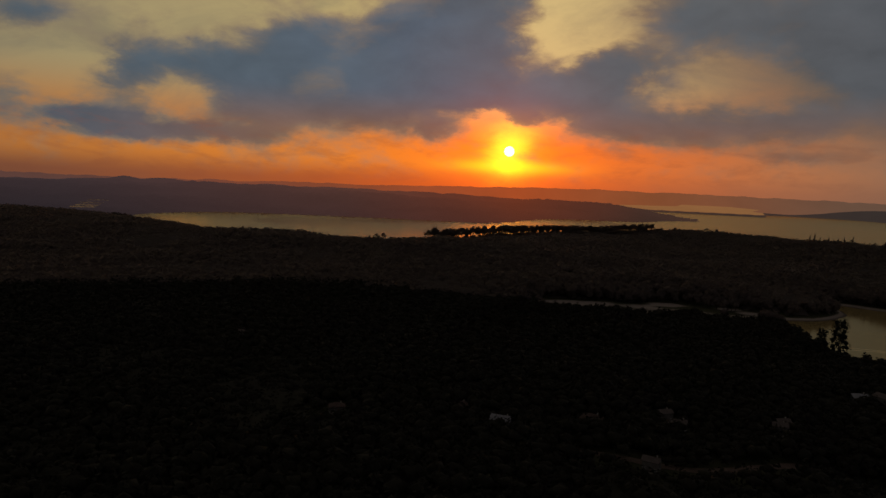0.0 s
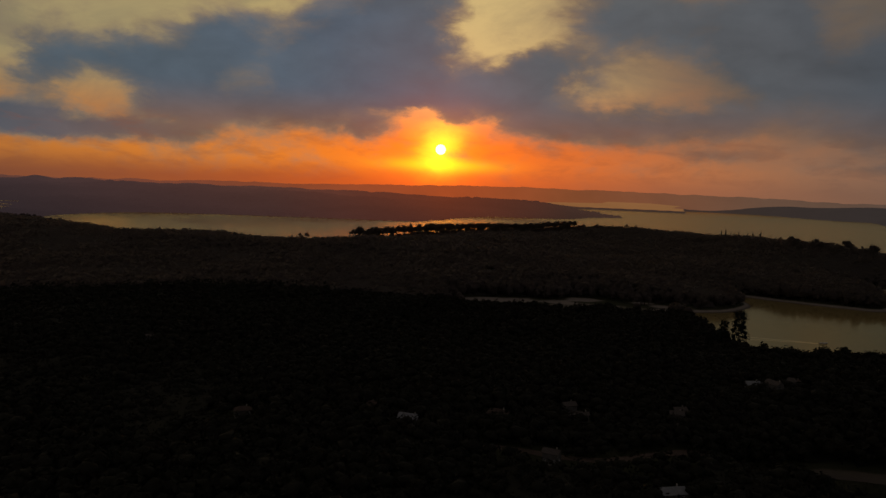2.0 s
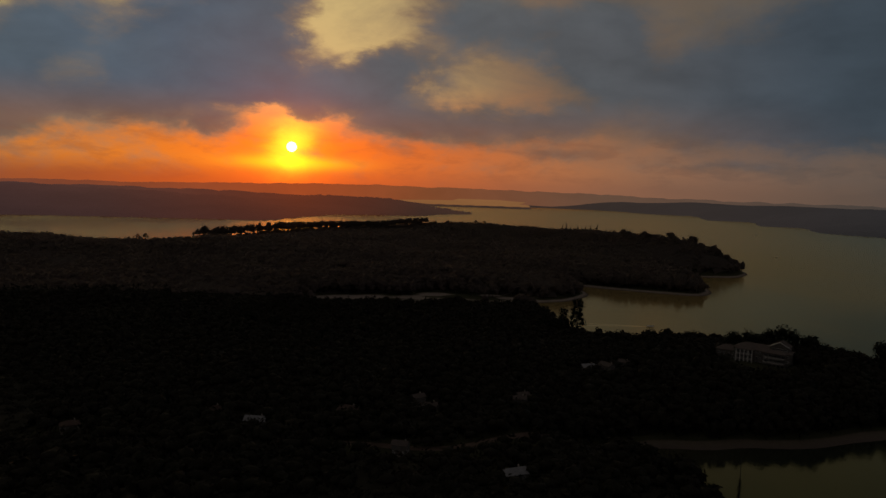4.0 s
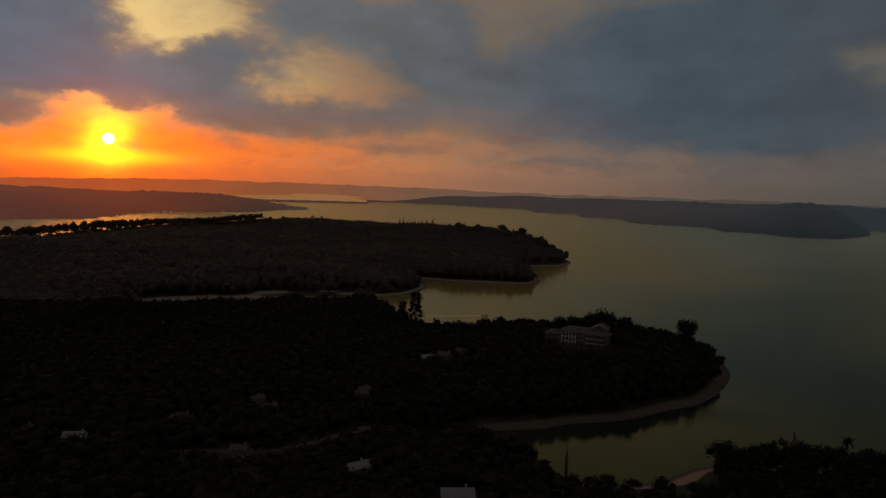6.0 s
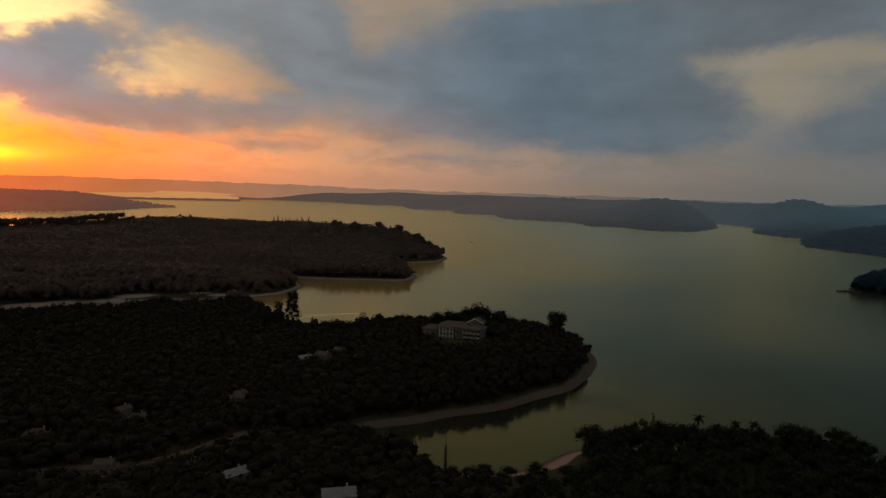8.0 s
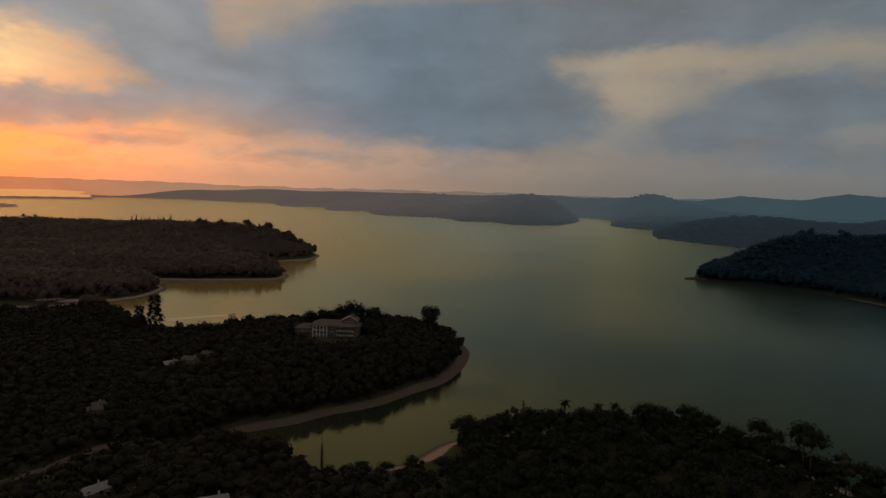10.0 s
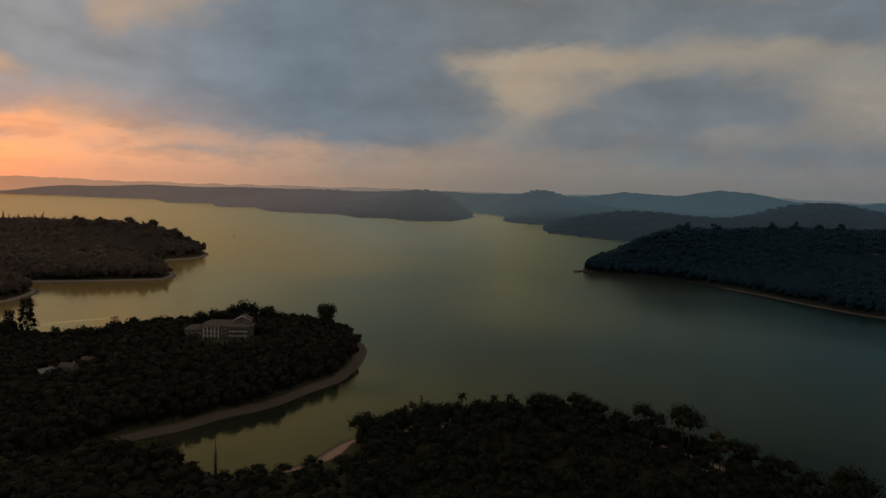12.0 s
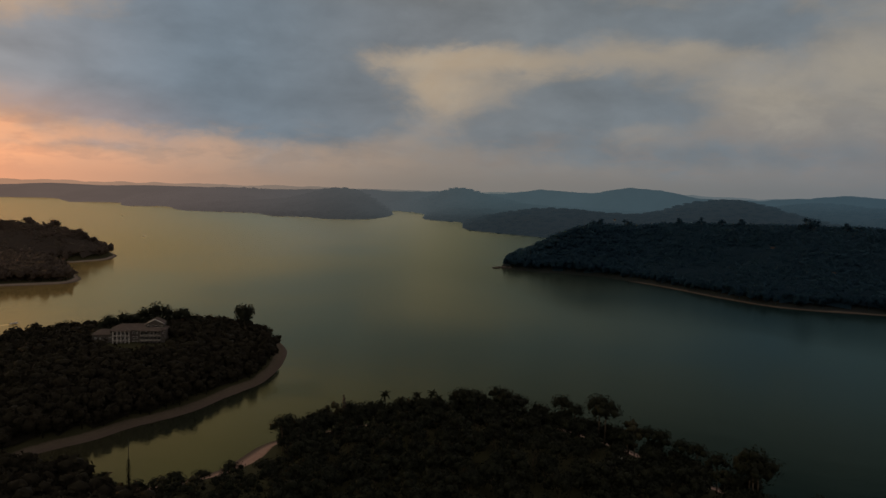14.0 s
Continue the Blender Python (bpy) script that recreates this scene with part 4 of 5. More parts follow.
def palm_model():
    t = thing("palm", "tall palm with a tuft of arching fronds", "palm tree", "palms on the point")
    part("trunk", tube([(0, 0, -0.5), (0.25, 0.05, 4), (0.3, 0.2, 8), (0.1, 0.3, 12.5)], [0.24, 0.2, 0.18, 0.15], 8), BARK, t)
    vs, fs = [], []
    n_ = 9
    for k in range(n_ + 1):
        f = k / n_
        x, z = 3.4 * f * (1 - 0.15 * f), 1.1 * f - 2.5 * f * f
        half = 0.55 * math.sin(math.pi * min(0.97, 0.12 + 0.85 * f)) + 0.03
        vs += [(x - 0.25 * half, -half, z - 0.3 * half), (x, 0, z), (x - 0.25 * half, half, z - 0.3 * half), (x + 0.12, 0, z - 0.02)]
    for k in range(n_):
        q = 4 * k
        fs += [(q, q + 3, q + 1), (q + 1, q + 3, q + 2), (q, q + 5, q + 4), (q, q + 1, q + 5), (q + 1, q + 2, q + 5), (q + 2, q + 6, q + 5)]
    blade = mesh_from("frond", vs, fs)
    blade.materials.append(LEAF)
    for k in range(15):
        fr = part("frond", blade, None, t)
        fr.matrix_basis = pose(0.1, 0.3, 12.4, 0, -38 + 22 * (k % 4), 360 * k / 15 + 7 * (k % 3))
    return t


PALM = palm_model()


rng = random.Random(5)
used = set()


def set_tree(model, x, y, size=1.0, turn=None, tall=1.0):
    """Plants a model: the model itself the first time, copies after that."""
    turn = rng.uniform(0, 6.28) if turn is None else turn
    z = ground_at(x, y) - 0.2
    m = Matrix.LocRotScale((x, y, z), Euler((0, 0, turn)), (size, size, size * tall))
    if model.name in used:
        ob = copy_thing(model, m)
        ob.matrix_basis = m
        return ob
    used.add(model.name)
    model.matrix_basis = m
    return model


def point_xy(az_, r_):
    """A place on the palm point, by bearing and distance."""
    return 11 + r_ * math.sin(radians(az_)), r_ * math.cos(radians(az_)) - 7


def bearing_xy(az_, r_):
    return r_ * math.sin(radians(az_)), r_ * math.cos(radians(az_))


# the palm point, tree by tree
for iy in range(-7, 22):
    for ix in range(18, 37):
        x, y = ix * 9.4 + rng.uniform(-3.5, 3.5), iy * 9.4 + rng.uniform(-3.5, 3.5)
        size, which = rng.uniform(0.72, 1.02), rng.random()
        low_ = 0.75 if x < 232 and y > 142 else 1.0
        if low_ < 1:
            size *= 0.8
        if not (172 < x < 345 and -60 < y < 205) or math.hypot(x, y) < 205 or math.degrees(math.atan2(x, y)) > 102:
            continue
        if ground_at(x, y) < 1.6 or any(math.hypot(x - cx, y - cy) < cr for cx, cy, cr in CLEARINGS):
            continue
        shore_ = float(inland(np.array([x]), np.array([y]))[0])
        model = ROUND[int(which * 40) % 4]
        if shore_ < 30 and which > 0.9:
            model, size = UMBRELLA[int(which * 100) % 2], rng.uniform(0.7, 0.9)
        set_tree(model, x, y, size, None, low_)
for a_, r_, k in ((61.3, 305, 1.2), (60.9, 302, 0.95), (62.6, 301, 1.0), (63.9, 306, 1.1), (65.1, 303, 1.15), (65.6, 300, 1.0), (52.9, 282, 0.7)):
    set_tree(PALM, *point_xy(a_, r_), k * 0.76, None, 1.3)
set_tree(SPIRE[0], *point_xy(57.9, 301), 1.25, None, 1.1)
for a_, r_, k in ((67.4, 306, 1.0), (68.0, 302, 1.05), (69.0, 307, 0.95), (70.6, 309, 1.1), (71.3, 305, 1.05), (72.1, 309, 0.95), (75.8, 307, 1.15), (77.0, 303, 1.0), (78.8, 302, 1.4), (79.3, 298, 1.35),
                   (82.6, 292, 0.95), (83.6, 290, 1.0), (85.2, 284, 0.95), (86.4, 280, 1.0), (88.0, 268, 1.0), (90.3, 256, 1.45), (90.9, 257, 1.35), (90.6, 252, 1.25)):
    set_tree(UMBRELLA[int(a_ * 10) % 2], *point_xy(a_, r_), k * 0.85, None, 1.05)
for a_, r_, k in ((81.2, 296, 1.15), (81.7, 293, 1.05), (56.9, 298, 1.05), (46.2, 240, 0.62), (43.9, 246, 0.6)):
    set_tree(SPARSE[int(r_) % 2], *point_xy(a_, r_), k)

for a_, r_, k in ((53.2, 284, 1.1), (54.4, 289, 1.2), (55.6, 293, 1.25), (56.4, 296, 1.3), (58.6, 302, 1.5), (59.4, 298, 1.45), (60.2, 302, 1.5), (61.8, 298, 1.4), (62.4, 304, 1.45), (63.4, 304, 1.45),
                   (64.4, 302, 1.5), (66.0, 303, 1.4), (67.2, 305, 1.3), (68.4, 300, 1.3), (70.2, 303, 1.1), (72.8, 303, 1.05), (73.8, 304, 1.05), (74.8, 302, 1.1), (76.2, 302, 1.25), (77.8, 299, 1.25), (80.2, 294, 1.15), (82.8, 287, 1.1), (84.4, 285, 1.1), (86.0, 278, 1.1), (87.2, 272, 1.1)):
    set_tree(ROUND[int(r_) % 4], *point_xy(a_, r_), k * 0.74)

for x, y, k in ((240, 164, 0.7), (246, 168, 0.75), (253, 170, 0.8), (234, 160, 0.65), (250, 162, 0.85), (260, 167, 0.9), (244, 158, 0.8), (258, 160, 0.95), (266, 162, 0.95)):
    set_tree(ROUND[int(x) % 4], x, y, k)

# tall trees by the cove, at the tip and by the hotel
set_tree(TIERED[0], *bearing_xy(30.05, 520), 1.3)
set_tree(TIERED[1], *bearing_xy(28.95, 528), 0.9)
for a_, r_, k in ((28.6, 520, 1.25), (28.0, 515, 1.1), (27.4, 524, 1.0)):
    set_tree(ROUND[int(r_) % 4], *bearing_xy(a_, r_), k)
set_tree(ROUND[2], *bearing_xy(51.6, 494), 1.6, 0.5, 1.25)
set_tree(SPIRE[1], *bearing_xy(53.4, 472), 0.7)
for k in range(9):
    set_tree(ROUND[k % 4], *bearing_xy(41.7 + 0.85 * k, 494 + 4 * (k % 3)), (1.25, 1.2, 1.3, 1.5, 1.55, 1.45, 1.3, 0.9, 0.85)[k] + 0.15 * math.sin(k * 2.1))

# gum trees along the ridge
LINE = [(-16, 1075), (60, 1180), (130, 1265), (200, 1320), (270, 1365), (345, 1390), (415, 1395)]
for k in range(210):
    f = k / 209 * (len(LINE) - 1)
    i = min(int(f), len(LINE) - 2)
    x = LINE[i][0] + (LINE[i + 1][0] - LINE[i][0]) * (f - i)
    y = LINE[i][1] + (LINE[i + 1][1] - LINE[i][1]) * (f - i)
    set_tree(GUM[k % 5], x + rng.uniform(-5, 5), y + rng.uniform(-12, 12), rng.uniform(1.4, 1.75) - 0.04 * f)
    if k % 2:
        set_tree(RIDGE[k % 3], x + rng.uniform(-6, 6), y - 10 + rng.uniform(-10, 10), rng.uniform(1.05, 1.4))
for a_, r_, k in ((-5.2, 1000, 0.95), (-4.6, 1004, 1.05), (-4.0, 1008, 0.7), (-2.2, 1010, 0.8), (-1.6, 1015, 0.65), (20.6, 1450, 1.0), (21.3, 1450, 0.95), (21.0, 1440, 0.8), (35.2, 1130, 1.1), (37.0, 1080, 1.2), (37.8, 1060, 1.0)):
    set_tree(GUM[int(r_) % 5], *bearing_xy(a_, r_), k)
for k in range(12):
    set_tree(RIDGE[k % 3], *bearing_xy(15.6 + 0.34 * k, 1455 + 8 * (k % 3)), 1.1 + 0.3 * math.sin(k * 1.7))
for k in range(34):
    a_ = 32.4 + 0.235 * k + rng.uniform(-0.15, 0.15)
    set_tree(RIDGE[k % 3], *bearing_xy(a_, 1206 - (a_ - 33.8) * 9 + rng.uniform(-34, 10)), rng.uniform(0.95, 1.25) + (0.55 if k % 7 < 2 else 0))
for k, (a_, size) in enumerate(((27.6, 1.25), (27.9, 1.45), (28.25, 1.1), (28.5, 1.0), (28.8, 1.15), (29.1, 0.9), (29.4, 1.05), (29.75, 1.1), (30.3, 1.2), (31.0, 0.8), (31.6, 0.75), (32.3, 0.7))):
    set_tree(SPIRE[k % 3], *bearing_xy(a_, 1300), size * 1.4)

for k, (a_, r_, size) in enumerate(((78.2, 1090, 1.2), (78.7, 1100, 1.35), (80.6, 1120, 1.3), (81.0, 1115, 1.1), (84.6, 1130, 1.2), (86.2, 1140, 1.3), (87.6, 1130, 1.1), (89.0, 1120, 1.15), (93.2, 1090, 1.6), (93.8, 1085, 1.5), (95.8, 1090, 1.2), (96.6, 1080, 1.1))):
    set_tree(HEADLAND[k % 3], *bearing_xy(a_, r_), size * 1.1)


# ------------------------------------------------------------------ buildings
def frame_bars(w, h, bar=0.09, deep=0.12):
    bm = bmesh.new()
    for x, z, sx, sz in ((-w / 2, 0, bar, h), (w / 2, 0, bar, h), (0, 0, w + bar, bar), (0, h - bar, w + bar, bar), (0, bar, bar * 0.7, h - 2 * bar)):
        box(x, 0, z, sx, deep, sz, 0.0, bm)
    return bm


def window(parent, x, y, z, w, h, turn=0.0):
    """A window standing 4 cm proud of its wall: frame and pane."""
    f = part("window", frame_bars(w, h), PAINT_WHITE, parent)
    f.matrix_basis = pose(x, y, z, 0, 0, turn)
    part("pane", box(0, 0.01, 0.09, w - 0.05, 0.04, h - 0.18), GLASS, f)
    return f


def hip_roof(w, d, rise, over=0.7, ridge_=0.5, thick=0.25):
    """A hipped roof with eaves, centred, its eaves at zero."""
    bm = bmesh.new()
    x, y = w / 2 + over, d / 2 + over
    rx = max(0.0, w / 2 - d / 2 * (1 - ridge_) * 2)
    lo = [bm.verts.new((sx * x, sy * y, 0)) for sx, sy in ((-1, -1), (1, -1), (1, 1), (-1, 1))]
    hi = [bm.verts.new((sx * x, sy * y, thick)) for sx, sy in ((-1, -1), (1, -1), (1, 1), (-1, 1))]
    a_, b_ = bm.verts.new((-rx, 0, rise)), bm.verts.new((rx, 0, rise))
    bm.faces.new(lo[::-1])
    for k in range(4):
        bm.faces.new((lo[k], lo[(k + 1) % 4], hi[(k + 1) % 4], hi[k]))
    bm.faces.new((hi[0], hi[1], b_, a_))
    bm.faces.new((hi[1], hi[2], b_))
    bm.faces.new((hi[2], hi[3], a_, b_))
    bm.faces.new((hi[3], hi[0], a_))
    return bm


def gable_roof(w, d, rise, over=0.6, thick=0.22):
    """A pitched roof with its ridge along y, open gables closed, eaves at zero."""
    bm = bmesh.new()
    x, y = w / 2 + over, d / 2 + over
    rows = []
    for sy in (-1, 1):
        rows.append([bm.verts.new(p_) for p_ in ((-x, sy * y, 0), (0, sy * y, rise), (x, sy * y, 0), (x, sy * y, thick), (0, sy * y, rise + thick), (-x, sy * y, thick))])
    for k in range(6):
        bm.faces.new((rows[0][k], rows[0][(k + 1) % 6], rows[1][(k + 1) % 6], rows[1][k]))
    bm.faces.new(rows[0][::-1])
    bm.faces.new(rows[1])
    return bm


def gable_wall(w, rise, deep=0.3):
    bm = bmesh.new()
    f = [bm.verts.new((x, y, z)) for y in (-deep / 2, deep / 2) for x, z in ((-w / 2, 0), (w / 2, 0), (0, rise))]
    bm.faces.new(f[2::-1])
    bm.faces.new(f[3:])
    for k in range(3):
        bm.faces.new((f[k], f[(k + 1) % 3], f[(k + 1) % 3 + 3], f[k + 3]))
    return bm


def hotel():
    h = thing("hotel", "three-storey pale hotel with balconies and tiled hip roofs", "hotel")
    part("foundation", box(0, 0, -5, 43, 16, 5.05), STONEWALL, h)
    part("wall", box(0, 0.5, 0, 40, 13, 9.6, 0.05), HOTEL_WALL, h)
    part("wing", box(-26.5, 3, -4, 15, 11, 10.2, 0.05), HOTEL_WALL, h, "lower side wing of the hotel")
    r = part("wing_roof", hip_roof(15, 11, 3.2), ROOF_PALE, h)
    r.matrix_basis = pose(-26.5, 3, 6.22)
    r = part("roof", hip_roof(40, 13, 3.6), ROOF_PALE, h)
    r.matrix_basis = pose(0, 0.5, 9.62)
    up = part("clerestory", box(12, 0.5, 10.4, 13, 9, 3.2, 0.04), HOTEL_WALL, h)
    r = part("upper_roof", gable_roof(13, 9, 3.0), ROOF_PALE, h, "raised gable roof with pale tiles")
    r.matrix_basis = pose(12, 0.5, 13.62)
    part("fascia", tube([(4.7, -4.75, 13.5), (12, -4.75, 16.75), (19.3, -4.75, 13.5)], [0.2, 0.2, 0.2], 4), PAINT_WHITE, h, "white gable trim")
    for sy in (-4.4, 5.4):
        g = part("gable", gable_wall(13, 2.9), HOTEL_WALL, h)
        g.matrix_basis = pose(12, sy, 13.58)
    for bx, bw in ((-11.5, 12.0), (9.5, 15.0)):
        part("bay", box(bx, -7.0, 0, bw, 2.0, 9.5, 0.04), HOTEL_WALL, h)
        r = part("bay_roof", hip_roof(bw, 6.5, 2.2), ROOF_PALE, h)
        r.matrix_basis = pose(bx, -6.4, 9.68)
        n_ = int(bw // 3)
        for floor_ in range(3):
            z = 3.2 * floor_
            slab = part("balcony", box(bx, -8.9, z - 0.1 + 0.12, bw, 1.8, 0.22, 0.02), CONCRETE, h)
            bm = bmesh.new()
            box(bx, -9.72, z + 1.02, bw, 0.07, 0.07, 0.0, bm)
            for k in range(n_ * 4 + 1):
                box(bx - bw / 2 + 0.05 + (bw - 0.1) * k / (n_ * 4), -9.72, z + 0.22, 0.05, 0.05, 0.82, 0.0, bm)
            part("railing", bm, PAINT_WHITE, slab)
            for k in range(n_ + 1):
                part("column", box(bx - bw / 2 + 0.2 + (bw - 0.4) * k / n_, -9.55, z + 0.24, 0.44, 0.36, 2.9, 0.02), PAINT_WHITE if bx < 0 else HOTEL_WALL, h)
            for k in range(n_):
                window(h, bx - bw / 2 + (k + 0.5) * bw / n_, -8.05, z + 0.3, bw / n_ - 0.9, 2.3)
    for floor_ in range(3):
        for x in (-18.8, -3.5, -1.0, 18.4):
            window(h, x, -6.05, 3.2 * floor_ + 0.9, 1.3, 1.5)
    for x in (-31.5, -28.0, -24.5, -21.5):
        for z in (-0.4, 3.0):
            window(h, x, -2.55, z + 0.3, 1.4, 1.4)
    for x in (7.5, 10.5, 13.5, 16.5):
        window(h, x, -4.05, 11.3, 1.8, 1.4)
    return h


place = hotel()
place.matrix_basis = pose(321, 333, 12.4, 0, 0, -55) @ Matrix.Diagonal((0.78, 0.8, 0.9, 1.0))


def cottage(w, d, tall, roof_mat, kind_, wall_label):
    c = thing("house", wall_label, "house", "houses among the trees")
    part("foundation", box(0, 0, -2.4, w + 0.3, d + 0.3, 2.42), STONEWALL, c)
    part("wall", box(0, 0, 0, w, d, tall, 0.03), PLASTER, c)
    if kind_ == "hip":
        r = part("roof", hip_roof(w, d, 2.4), roof_mat, c)
    else:
        r = part("roof", gable_roof(d, w, 2.0), roof_mat, c)
    r.matrix_basis = pose(0, 0, tall + 0.02, 0, 0, 0 if kind_ == "hip" else 90)
    if kind_ != "hip":
        for sx in (-1, 1):
            g = part("gable", gable_wall(d, 1.9, 0.2), PLASTER, c)
            g.matrix_basis = pose(sx * (w / 2 - 0.12), 0, tall - 0.02, 0, 0, 90)
    door = part("door", box(0.4, -d / 2 - 0.04, 0.05, 0.95, 0.1, 2.1, 0.02), TIMBER, c)
    part("door_handle", box(0.75, -d / 2 - 0.11, 1.05, 0.12, 0.05, 0.03), ROOF_METAL, door)
    for k in range(int(w // 3)):
        x = -w / 2 + (k + 0.5) * w / int(w // 3)
        if abs(x - 0.4) > 1.2:
            window(c, x, -d / 2 - 0.04, 1.0, 1.3, 1.2)
    for sx in (-1, 1):
        window(c, sx * (w / 2 + 0.04), 0, 1.0, 1.2, 1.2, 90)
    part("chimney", box(w * 0.28, d * 0.18, tall + 0.4, 0.6, 0.6, 2.4, 0.03), STONEWALL, c)
    return c


STYLES = [
    ((10, 7, 3.0, ROOF_CLAY, "hip"), "single-storey plastered house with a clay-tiled hip roof"),
    ((9, 7, 5.6, ROOF_PALE, "gable"), "two-storey white house with a pale gable roof"),
    ((10, 6.5, 2.9, ROOF_METAL, "gable"), "low white house under a pale metal gable roof"),
]
MADE = {}
for k, (x, y, r_) in enumerate(HOUSES):
    style, label = STYLES[(k * 2 + k // 3) % 3] if k not in (0, 1, 5) else STYLES[{0: 1, 1: 1, 5: 2}[k]]
    z = ground_at(x, y)
    m = pose(x, y, z + 0.9, 0, 0, -math.degrees(math.atan2(x, y)) + (23 * k) % 70 - 35) @ Matrix.Scale(1.0 if k == 5 else 0.8, 4)
    if label in MADE:
        copy_thing(MADE[label], m)
    else:
        MADE[label] = cottage(*style, label)
        MADE[label].matrix_basis = m
for a_, r_, up in ((91.2, 1000, 2), (95.2, 900, 2), (97.0, 1080, 3), (79.6, 1900, 4)):
    x, y = bearing_xy(a_, r_)
    z = ground_at(x, y)
    villa = copy_thing(MADE[STYLES[1][1]], pose(x, y, z + up, 0, 0, -a_) @ Matrix.Scale(0.7, 4))
    tagged(villa, "white two-storey villa on the wooded headland", group="villas on the headland")

# open shelter with a pale metal roof on the palm point
shelter = thing("shelter", "small open shelter with a pale metal roof among dark trees", "shelter")
shelter.matrix_basis = pose(279, 38, ground_at(279, 38), 0, 0, 62) @ Matrix.Diagonal((0.6, 0.6, 0.62, 1.0))
for px_ in (-3.2, 3.2):
    for py_ in (-0.6, 0.6):
        part("post", box(px_, py_, -0.3, 0.16, 0.16, 6.6 + 0.25 * py_, 0.01), TIMBER, shelter)
sheet_ = part("roof", box(0, 0, 0, 7.0, 1.7, 0.1, 0.02), PAINT_WHITE, shelter, "pale sheet metal roof")
sheet_.matrix_basis = pose(0, 0, 6.45, 10, 0, 0)
for k in range(7):
    part("roof_rib", box(-3.3 + 1.1 * k, 0, 0.11, 0.06, 1.6, 0.04), PAINT_WHITE, sheet_)

# mast beside the inlet
mast = thing("mast", "slim mast rising from a thick ivy-grown post", "mast")
x, y = 190, 196
mz = ground_at(x, y)
mast.location = (x, y, mz - 0.3)
part("pole", tube([(0, 0, 0), (0, 0, 9), (0.05, 0, 19)], [0.2, 0.15, 0.08], 8), RUBBER, mast)
grow = np.random.default_rng(9)
part("ivy", joined([clump(grow, np.array([0, 0, 0.7 + 0.9 * k]), 0.95 - 0.03 * k, 16, 0.3) for k in range(12)]), LEAF, mast, "thick dark ivy")


# ------------------------------------------------------------------ on the water
def motor_boat():
    b = thing("motor_boat", "small white open motor boat under way on the lake", "boat", "boats on the lake")
    bm = bmesh.new()
    rings = []
    for f, half, keel, side in ((0, 0.95, -0.25, 0.75), (0.35, 1.05, -0.3, 0.78), (0.7, 0.85, -0.28, 0.86), (0.9, 0.42, -0.1, 0.95), (1.0, 0.05, 0.3, 1.02)):
        x = -2.9 + 5.8 * f
        rings.append([bm.verts.new(p_) for p_ in ((x, -half, side), (x, -half * 0.8, 0.1), (x, 0, keel), (x, half * 0.8, 0.1), (x, half, side), (x, half * 0.85, side), (x, 0, 0.3), (x, -half * 0.85, side))])
    for r0, r1 in zip(rings, rings[1:]):
        for k in range(8):
            bm.faces.new((r0[k], r0[(k + 1) % 8], r1[(k + 1) % 8], r1[k]))
    bm.faces.new(rings[0][::-1])
    bm.faces.new(rings[-1])
    part("hull", bm, PAINT_WHITE, b)
    ws = part("windshield", box(0, 0, 0, 0.06, 1.5, 0.55, 0.01), GLASS, b)
    ws.matrix_basis = pose(0.6, 0, 0.72, 0, -25, 0)
    part("seat", box(-0.4, 0, 0.32, 0.5, 1.3, 0.45, 0.05), RUBBER, b)
    part("seat", box(-1.6, 0, 0.32, 0.5, 1.4, 0.4, 0.05), RUBBER, b)
    e = part("outboard_motor", box(-3.1, 0, 0.2, 0.4, 0.4, 0.95, 0.08), RUBBER, b)
    part("propeller_leg", box(-3.12, 0, -0.5, 0.2, 0.12, 0.72, 0.02), RUBBER, e)
    return b


def wake(points, width):
    """Low ripples left behind a boat."""
    pts = np.array(points, float)
    vs, fs = [], []
    for side in (-1, 1):
        k0 = len(vs)
        for i, p_ in enumerate(pts):
            d = pts[min(i + 1, len(pts) - 1)] - pts[max(i - 1, 0)]
            nrm = np.array([-d[1], d[0]]) / (np.linalg.norm(d) + 1e-9)
            spread = 0.8 + width * i / (len(pts) - 1)
            c = p_ + nrm * side * spread
            tall = 0.05 * (1 - 0.75 * i / (len(pts) - 1)) + 0.02 * math.sin(i * 2.3)
            for off, z in ((-0.7, 0.004), (0, max(0.02, tall)), (0.7, 0.004)):
                q = c + nrm * off
                vs.append((q[0], q[1], z))
        for i in range(len(pts) - 1):
            for j in range(2):
                q = k0 + 3 * i + j
                fs += [(q, q + 1, q + 4), (q, q + 4, q + 3)]
    return tagged(part("boat_wake", (vs, fs), WATER), "two lines of ripples trailing behind a boat", "wake", kind="stuff")


boat = motor_boat()
boat.matrix_basis = pose(358, 503, 0.05, 0, -3, -16)
f_ = np.linspace(0, 1, 30)
wake(np.stack([355 - 76 * f_, 504 + 19 * f_ + 3 * np.sin(f_ * 3.1)], 1), 5.0)
copy_thing(boat, pose(1012, 1076, 0.05, 0, -3, 160))
wake(np.stack([1015 + 46 * f_, 1075 - 16 * f_], 1), 4.0)
copy_thing(boat, pose(1522, 1714, 0.05, 0, -3, 100))

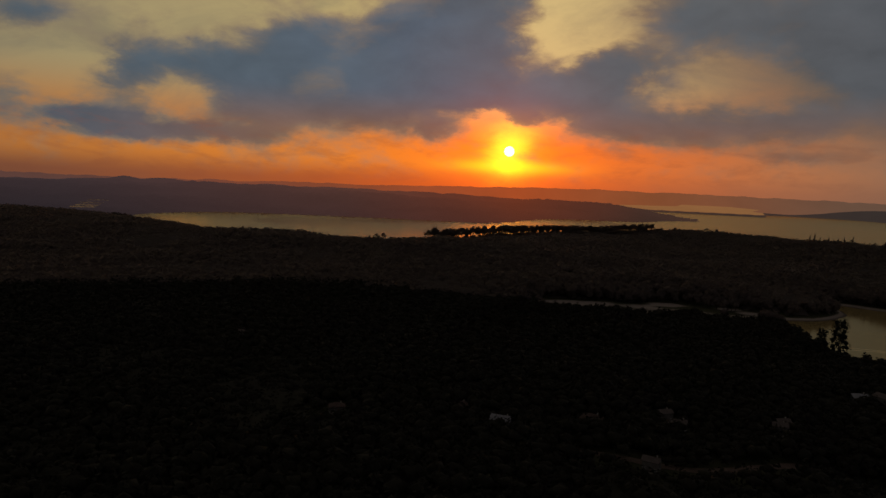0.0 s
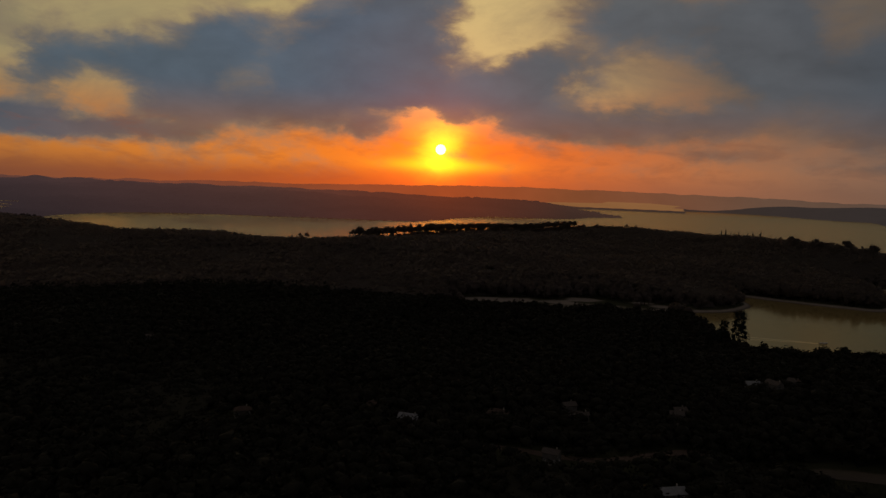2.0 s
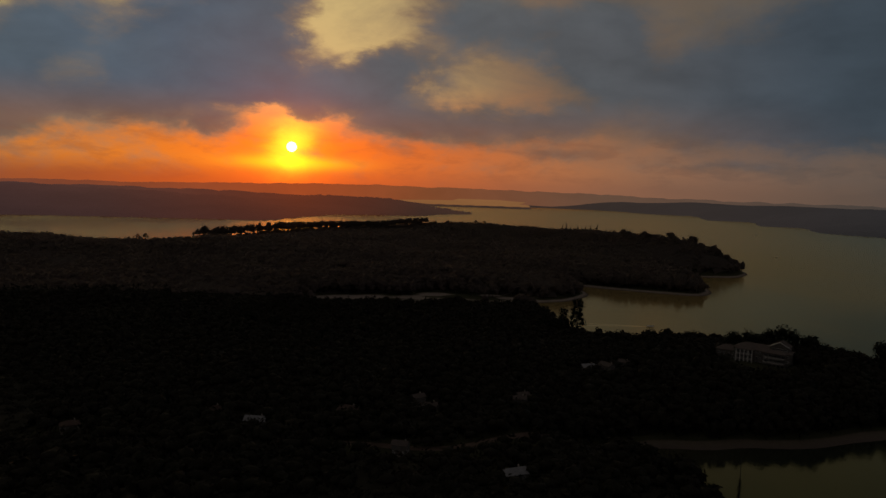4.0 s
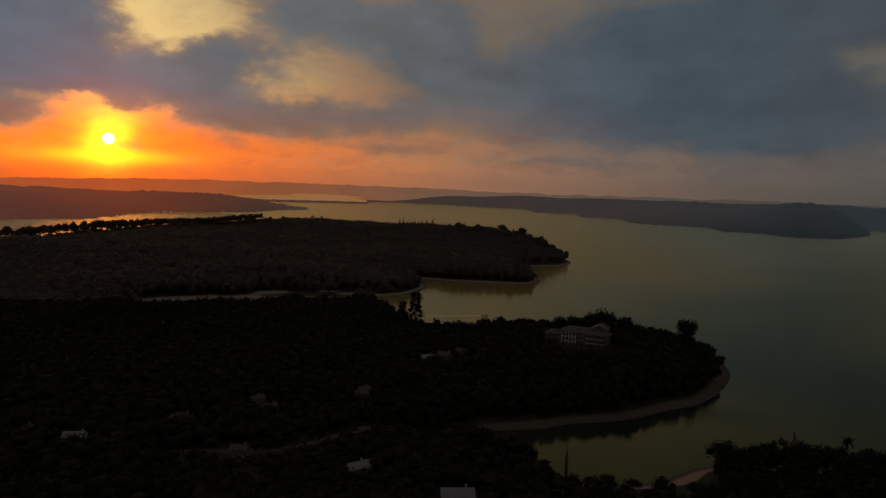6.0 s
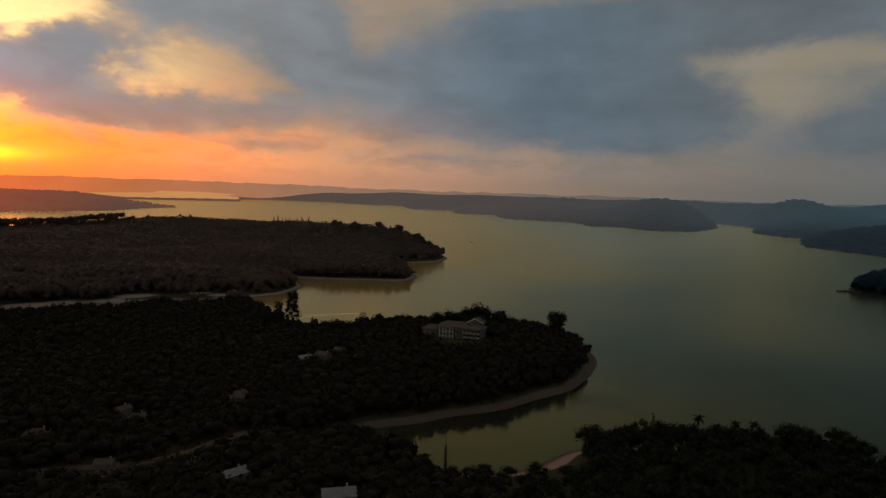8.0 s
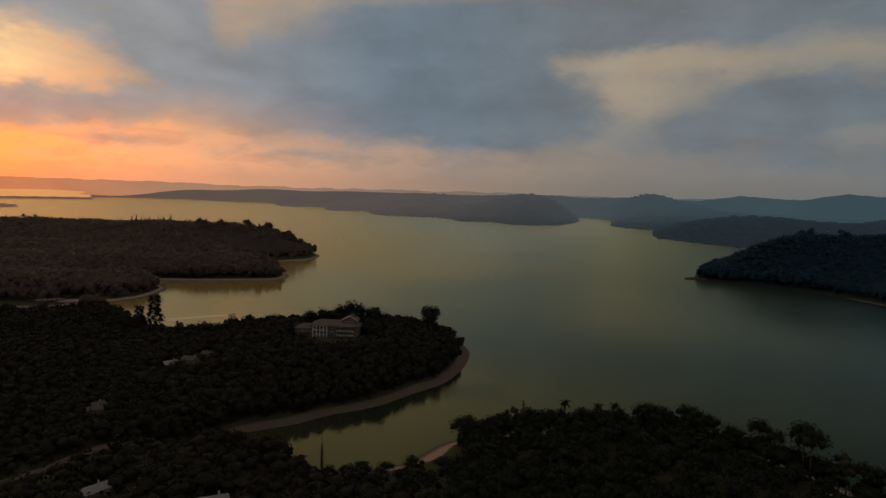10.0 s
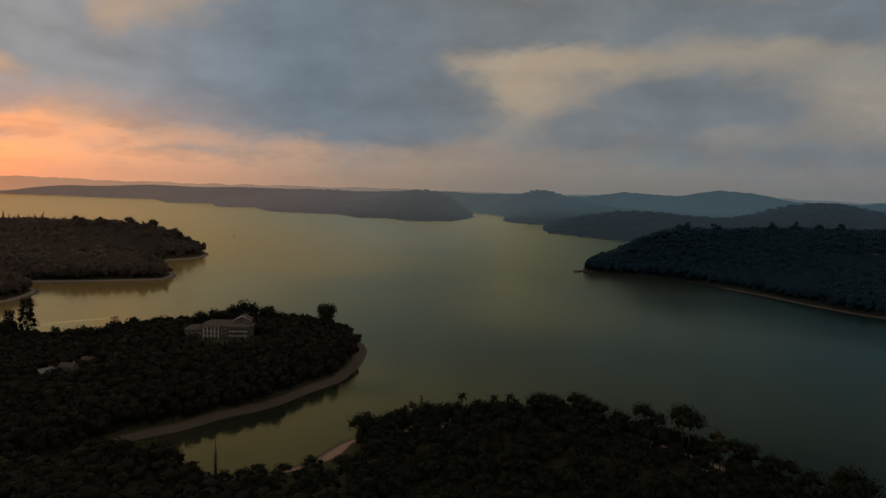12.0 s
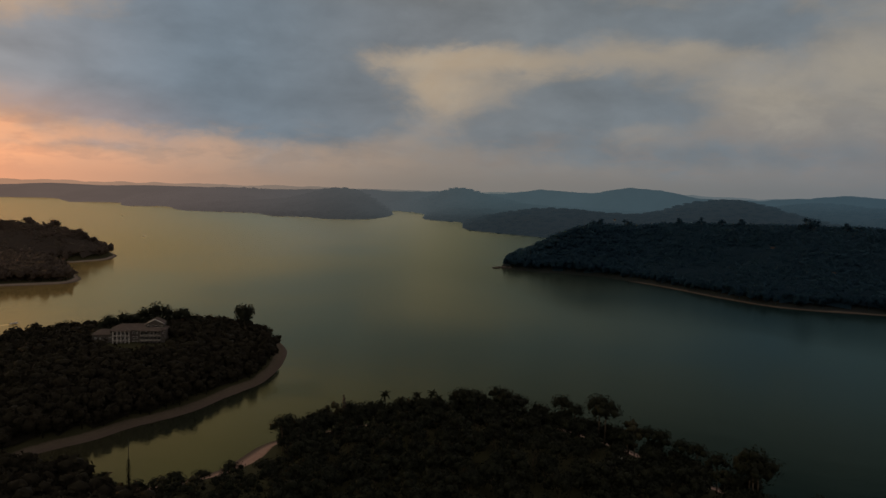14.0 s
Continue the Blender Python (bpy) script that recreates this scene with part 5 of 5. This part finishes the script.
# ripples crossing the water off the hotel point
ry_, rx_ = np.meshgrid(np.linspace(0, 70, 71), np.linspace(0, 46, 139), indexing="xy")
bow = rx_ + 5.0 * np.sin(ry_ / 34.0) + 1.2 * fractal(rx_, ry_, 9, 2, 44)
edge_ = np.clip(np.minimum.reduce([rx_ / 20, (46 - rx_) / 20, ry_ / 30, (70 - ry_) / 30]), 0, 1)
rz_ = 0.006 + 0.04 * edge_ * (1 + np.sin(bow * 2.1))
ct_, st_ = math.cos(radians(38)), math.sin(radians(38))
ripple_v = np.stack([316 + rx_ * ct_ - ry_ * st_ * 0.8, 186 + rx_ * st_ + ry_ * ct_ * 0.8, rz_], -1)
n1, n2 = rz_.shape
i_, j_ = np.meshgrid(np.arange(n1 - 1), np.arange(n2 - 1), indexing="ij")
q_ = (i_ * n2 + j_).ravel()
ripples = part("ripples", (ripple_v.reshape(-1, 3), np.concatenate([np.stack([q_, q_ + n2, q_ + n2 + 1], 1), np.stack([q_, q_ + n2 + 1, q_ + 1], 1)])), WATER)
ripples.data.polygons.foreach_set("use_smooth", np.ones(len(ripples.data.polygons), bool))
tagged(ripples, "patch of low crossing ripples on the calm lake", "ripples", kind="stuff")

# rocks off the headland
bm = bmesh.new()
bmesh.ops.create_icosphere(bm, subdivisions=2, radius=1.0)
for v in bm.verts:
    v.co *= 1 + 0.35 * noise.noise(v.co * 1.7) + 0.12 * noise.noise(v.co * 4.1)
stone = bpy.data.meshes.new("rock")
bm.to_mesh(stone)
bm.free()
stone.materials.append(ROCK)
for k, (x, y, r_) in enumerate(((936, 324, 3.4), (931, 326, 2.6), (941, 318, 4.2), (925, 327, 1.7), (938, 308, 3.2), (934, 331, 1.8))):
    rk = new("rock", stone)
    rk.matrix_basis = Matrix.LocRotScale((x, y, 0.1), Euler((0, 0, 1.3 * k)), (r_ * 1.3, r_, r_ * 0.75))
    tagged(rk, "dark wet rock off the headland", "rock", "rocks off the headland")

# ponds in the far valley
for k, (x, y) in enumerate(((-893, 1762), (-920, 1838), (-945, 1912), (-962, 1985))):
    z = ground_at(x, y)
    pond = thing("fish_pond", "long shallow pond between low banks in the far valley", "pond", "ponds in the valley")
    pond.matrix_basis = pose(x, y, z + 5.0, 0, 0, 12)
    # the bank carries the haze glow of the hills round it
    part("bank", box(0, 0, -9, 62, 34, 9.0, 0.8), HAZE_NEAR, pond)
    part("pond_water", box(0, 0, 0.005, 56, 28, 0.12, 0.02), WATER, pond)
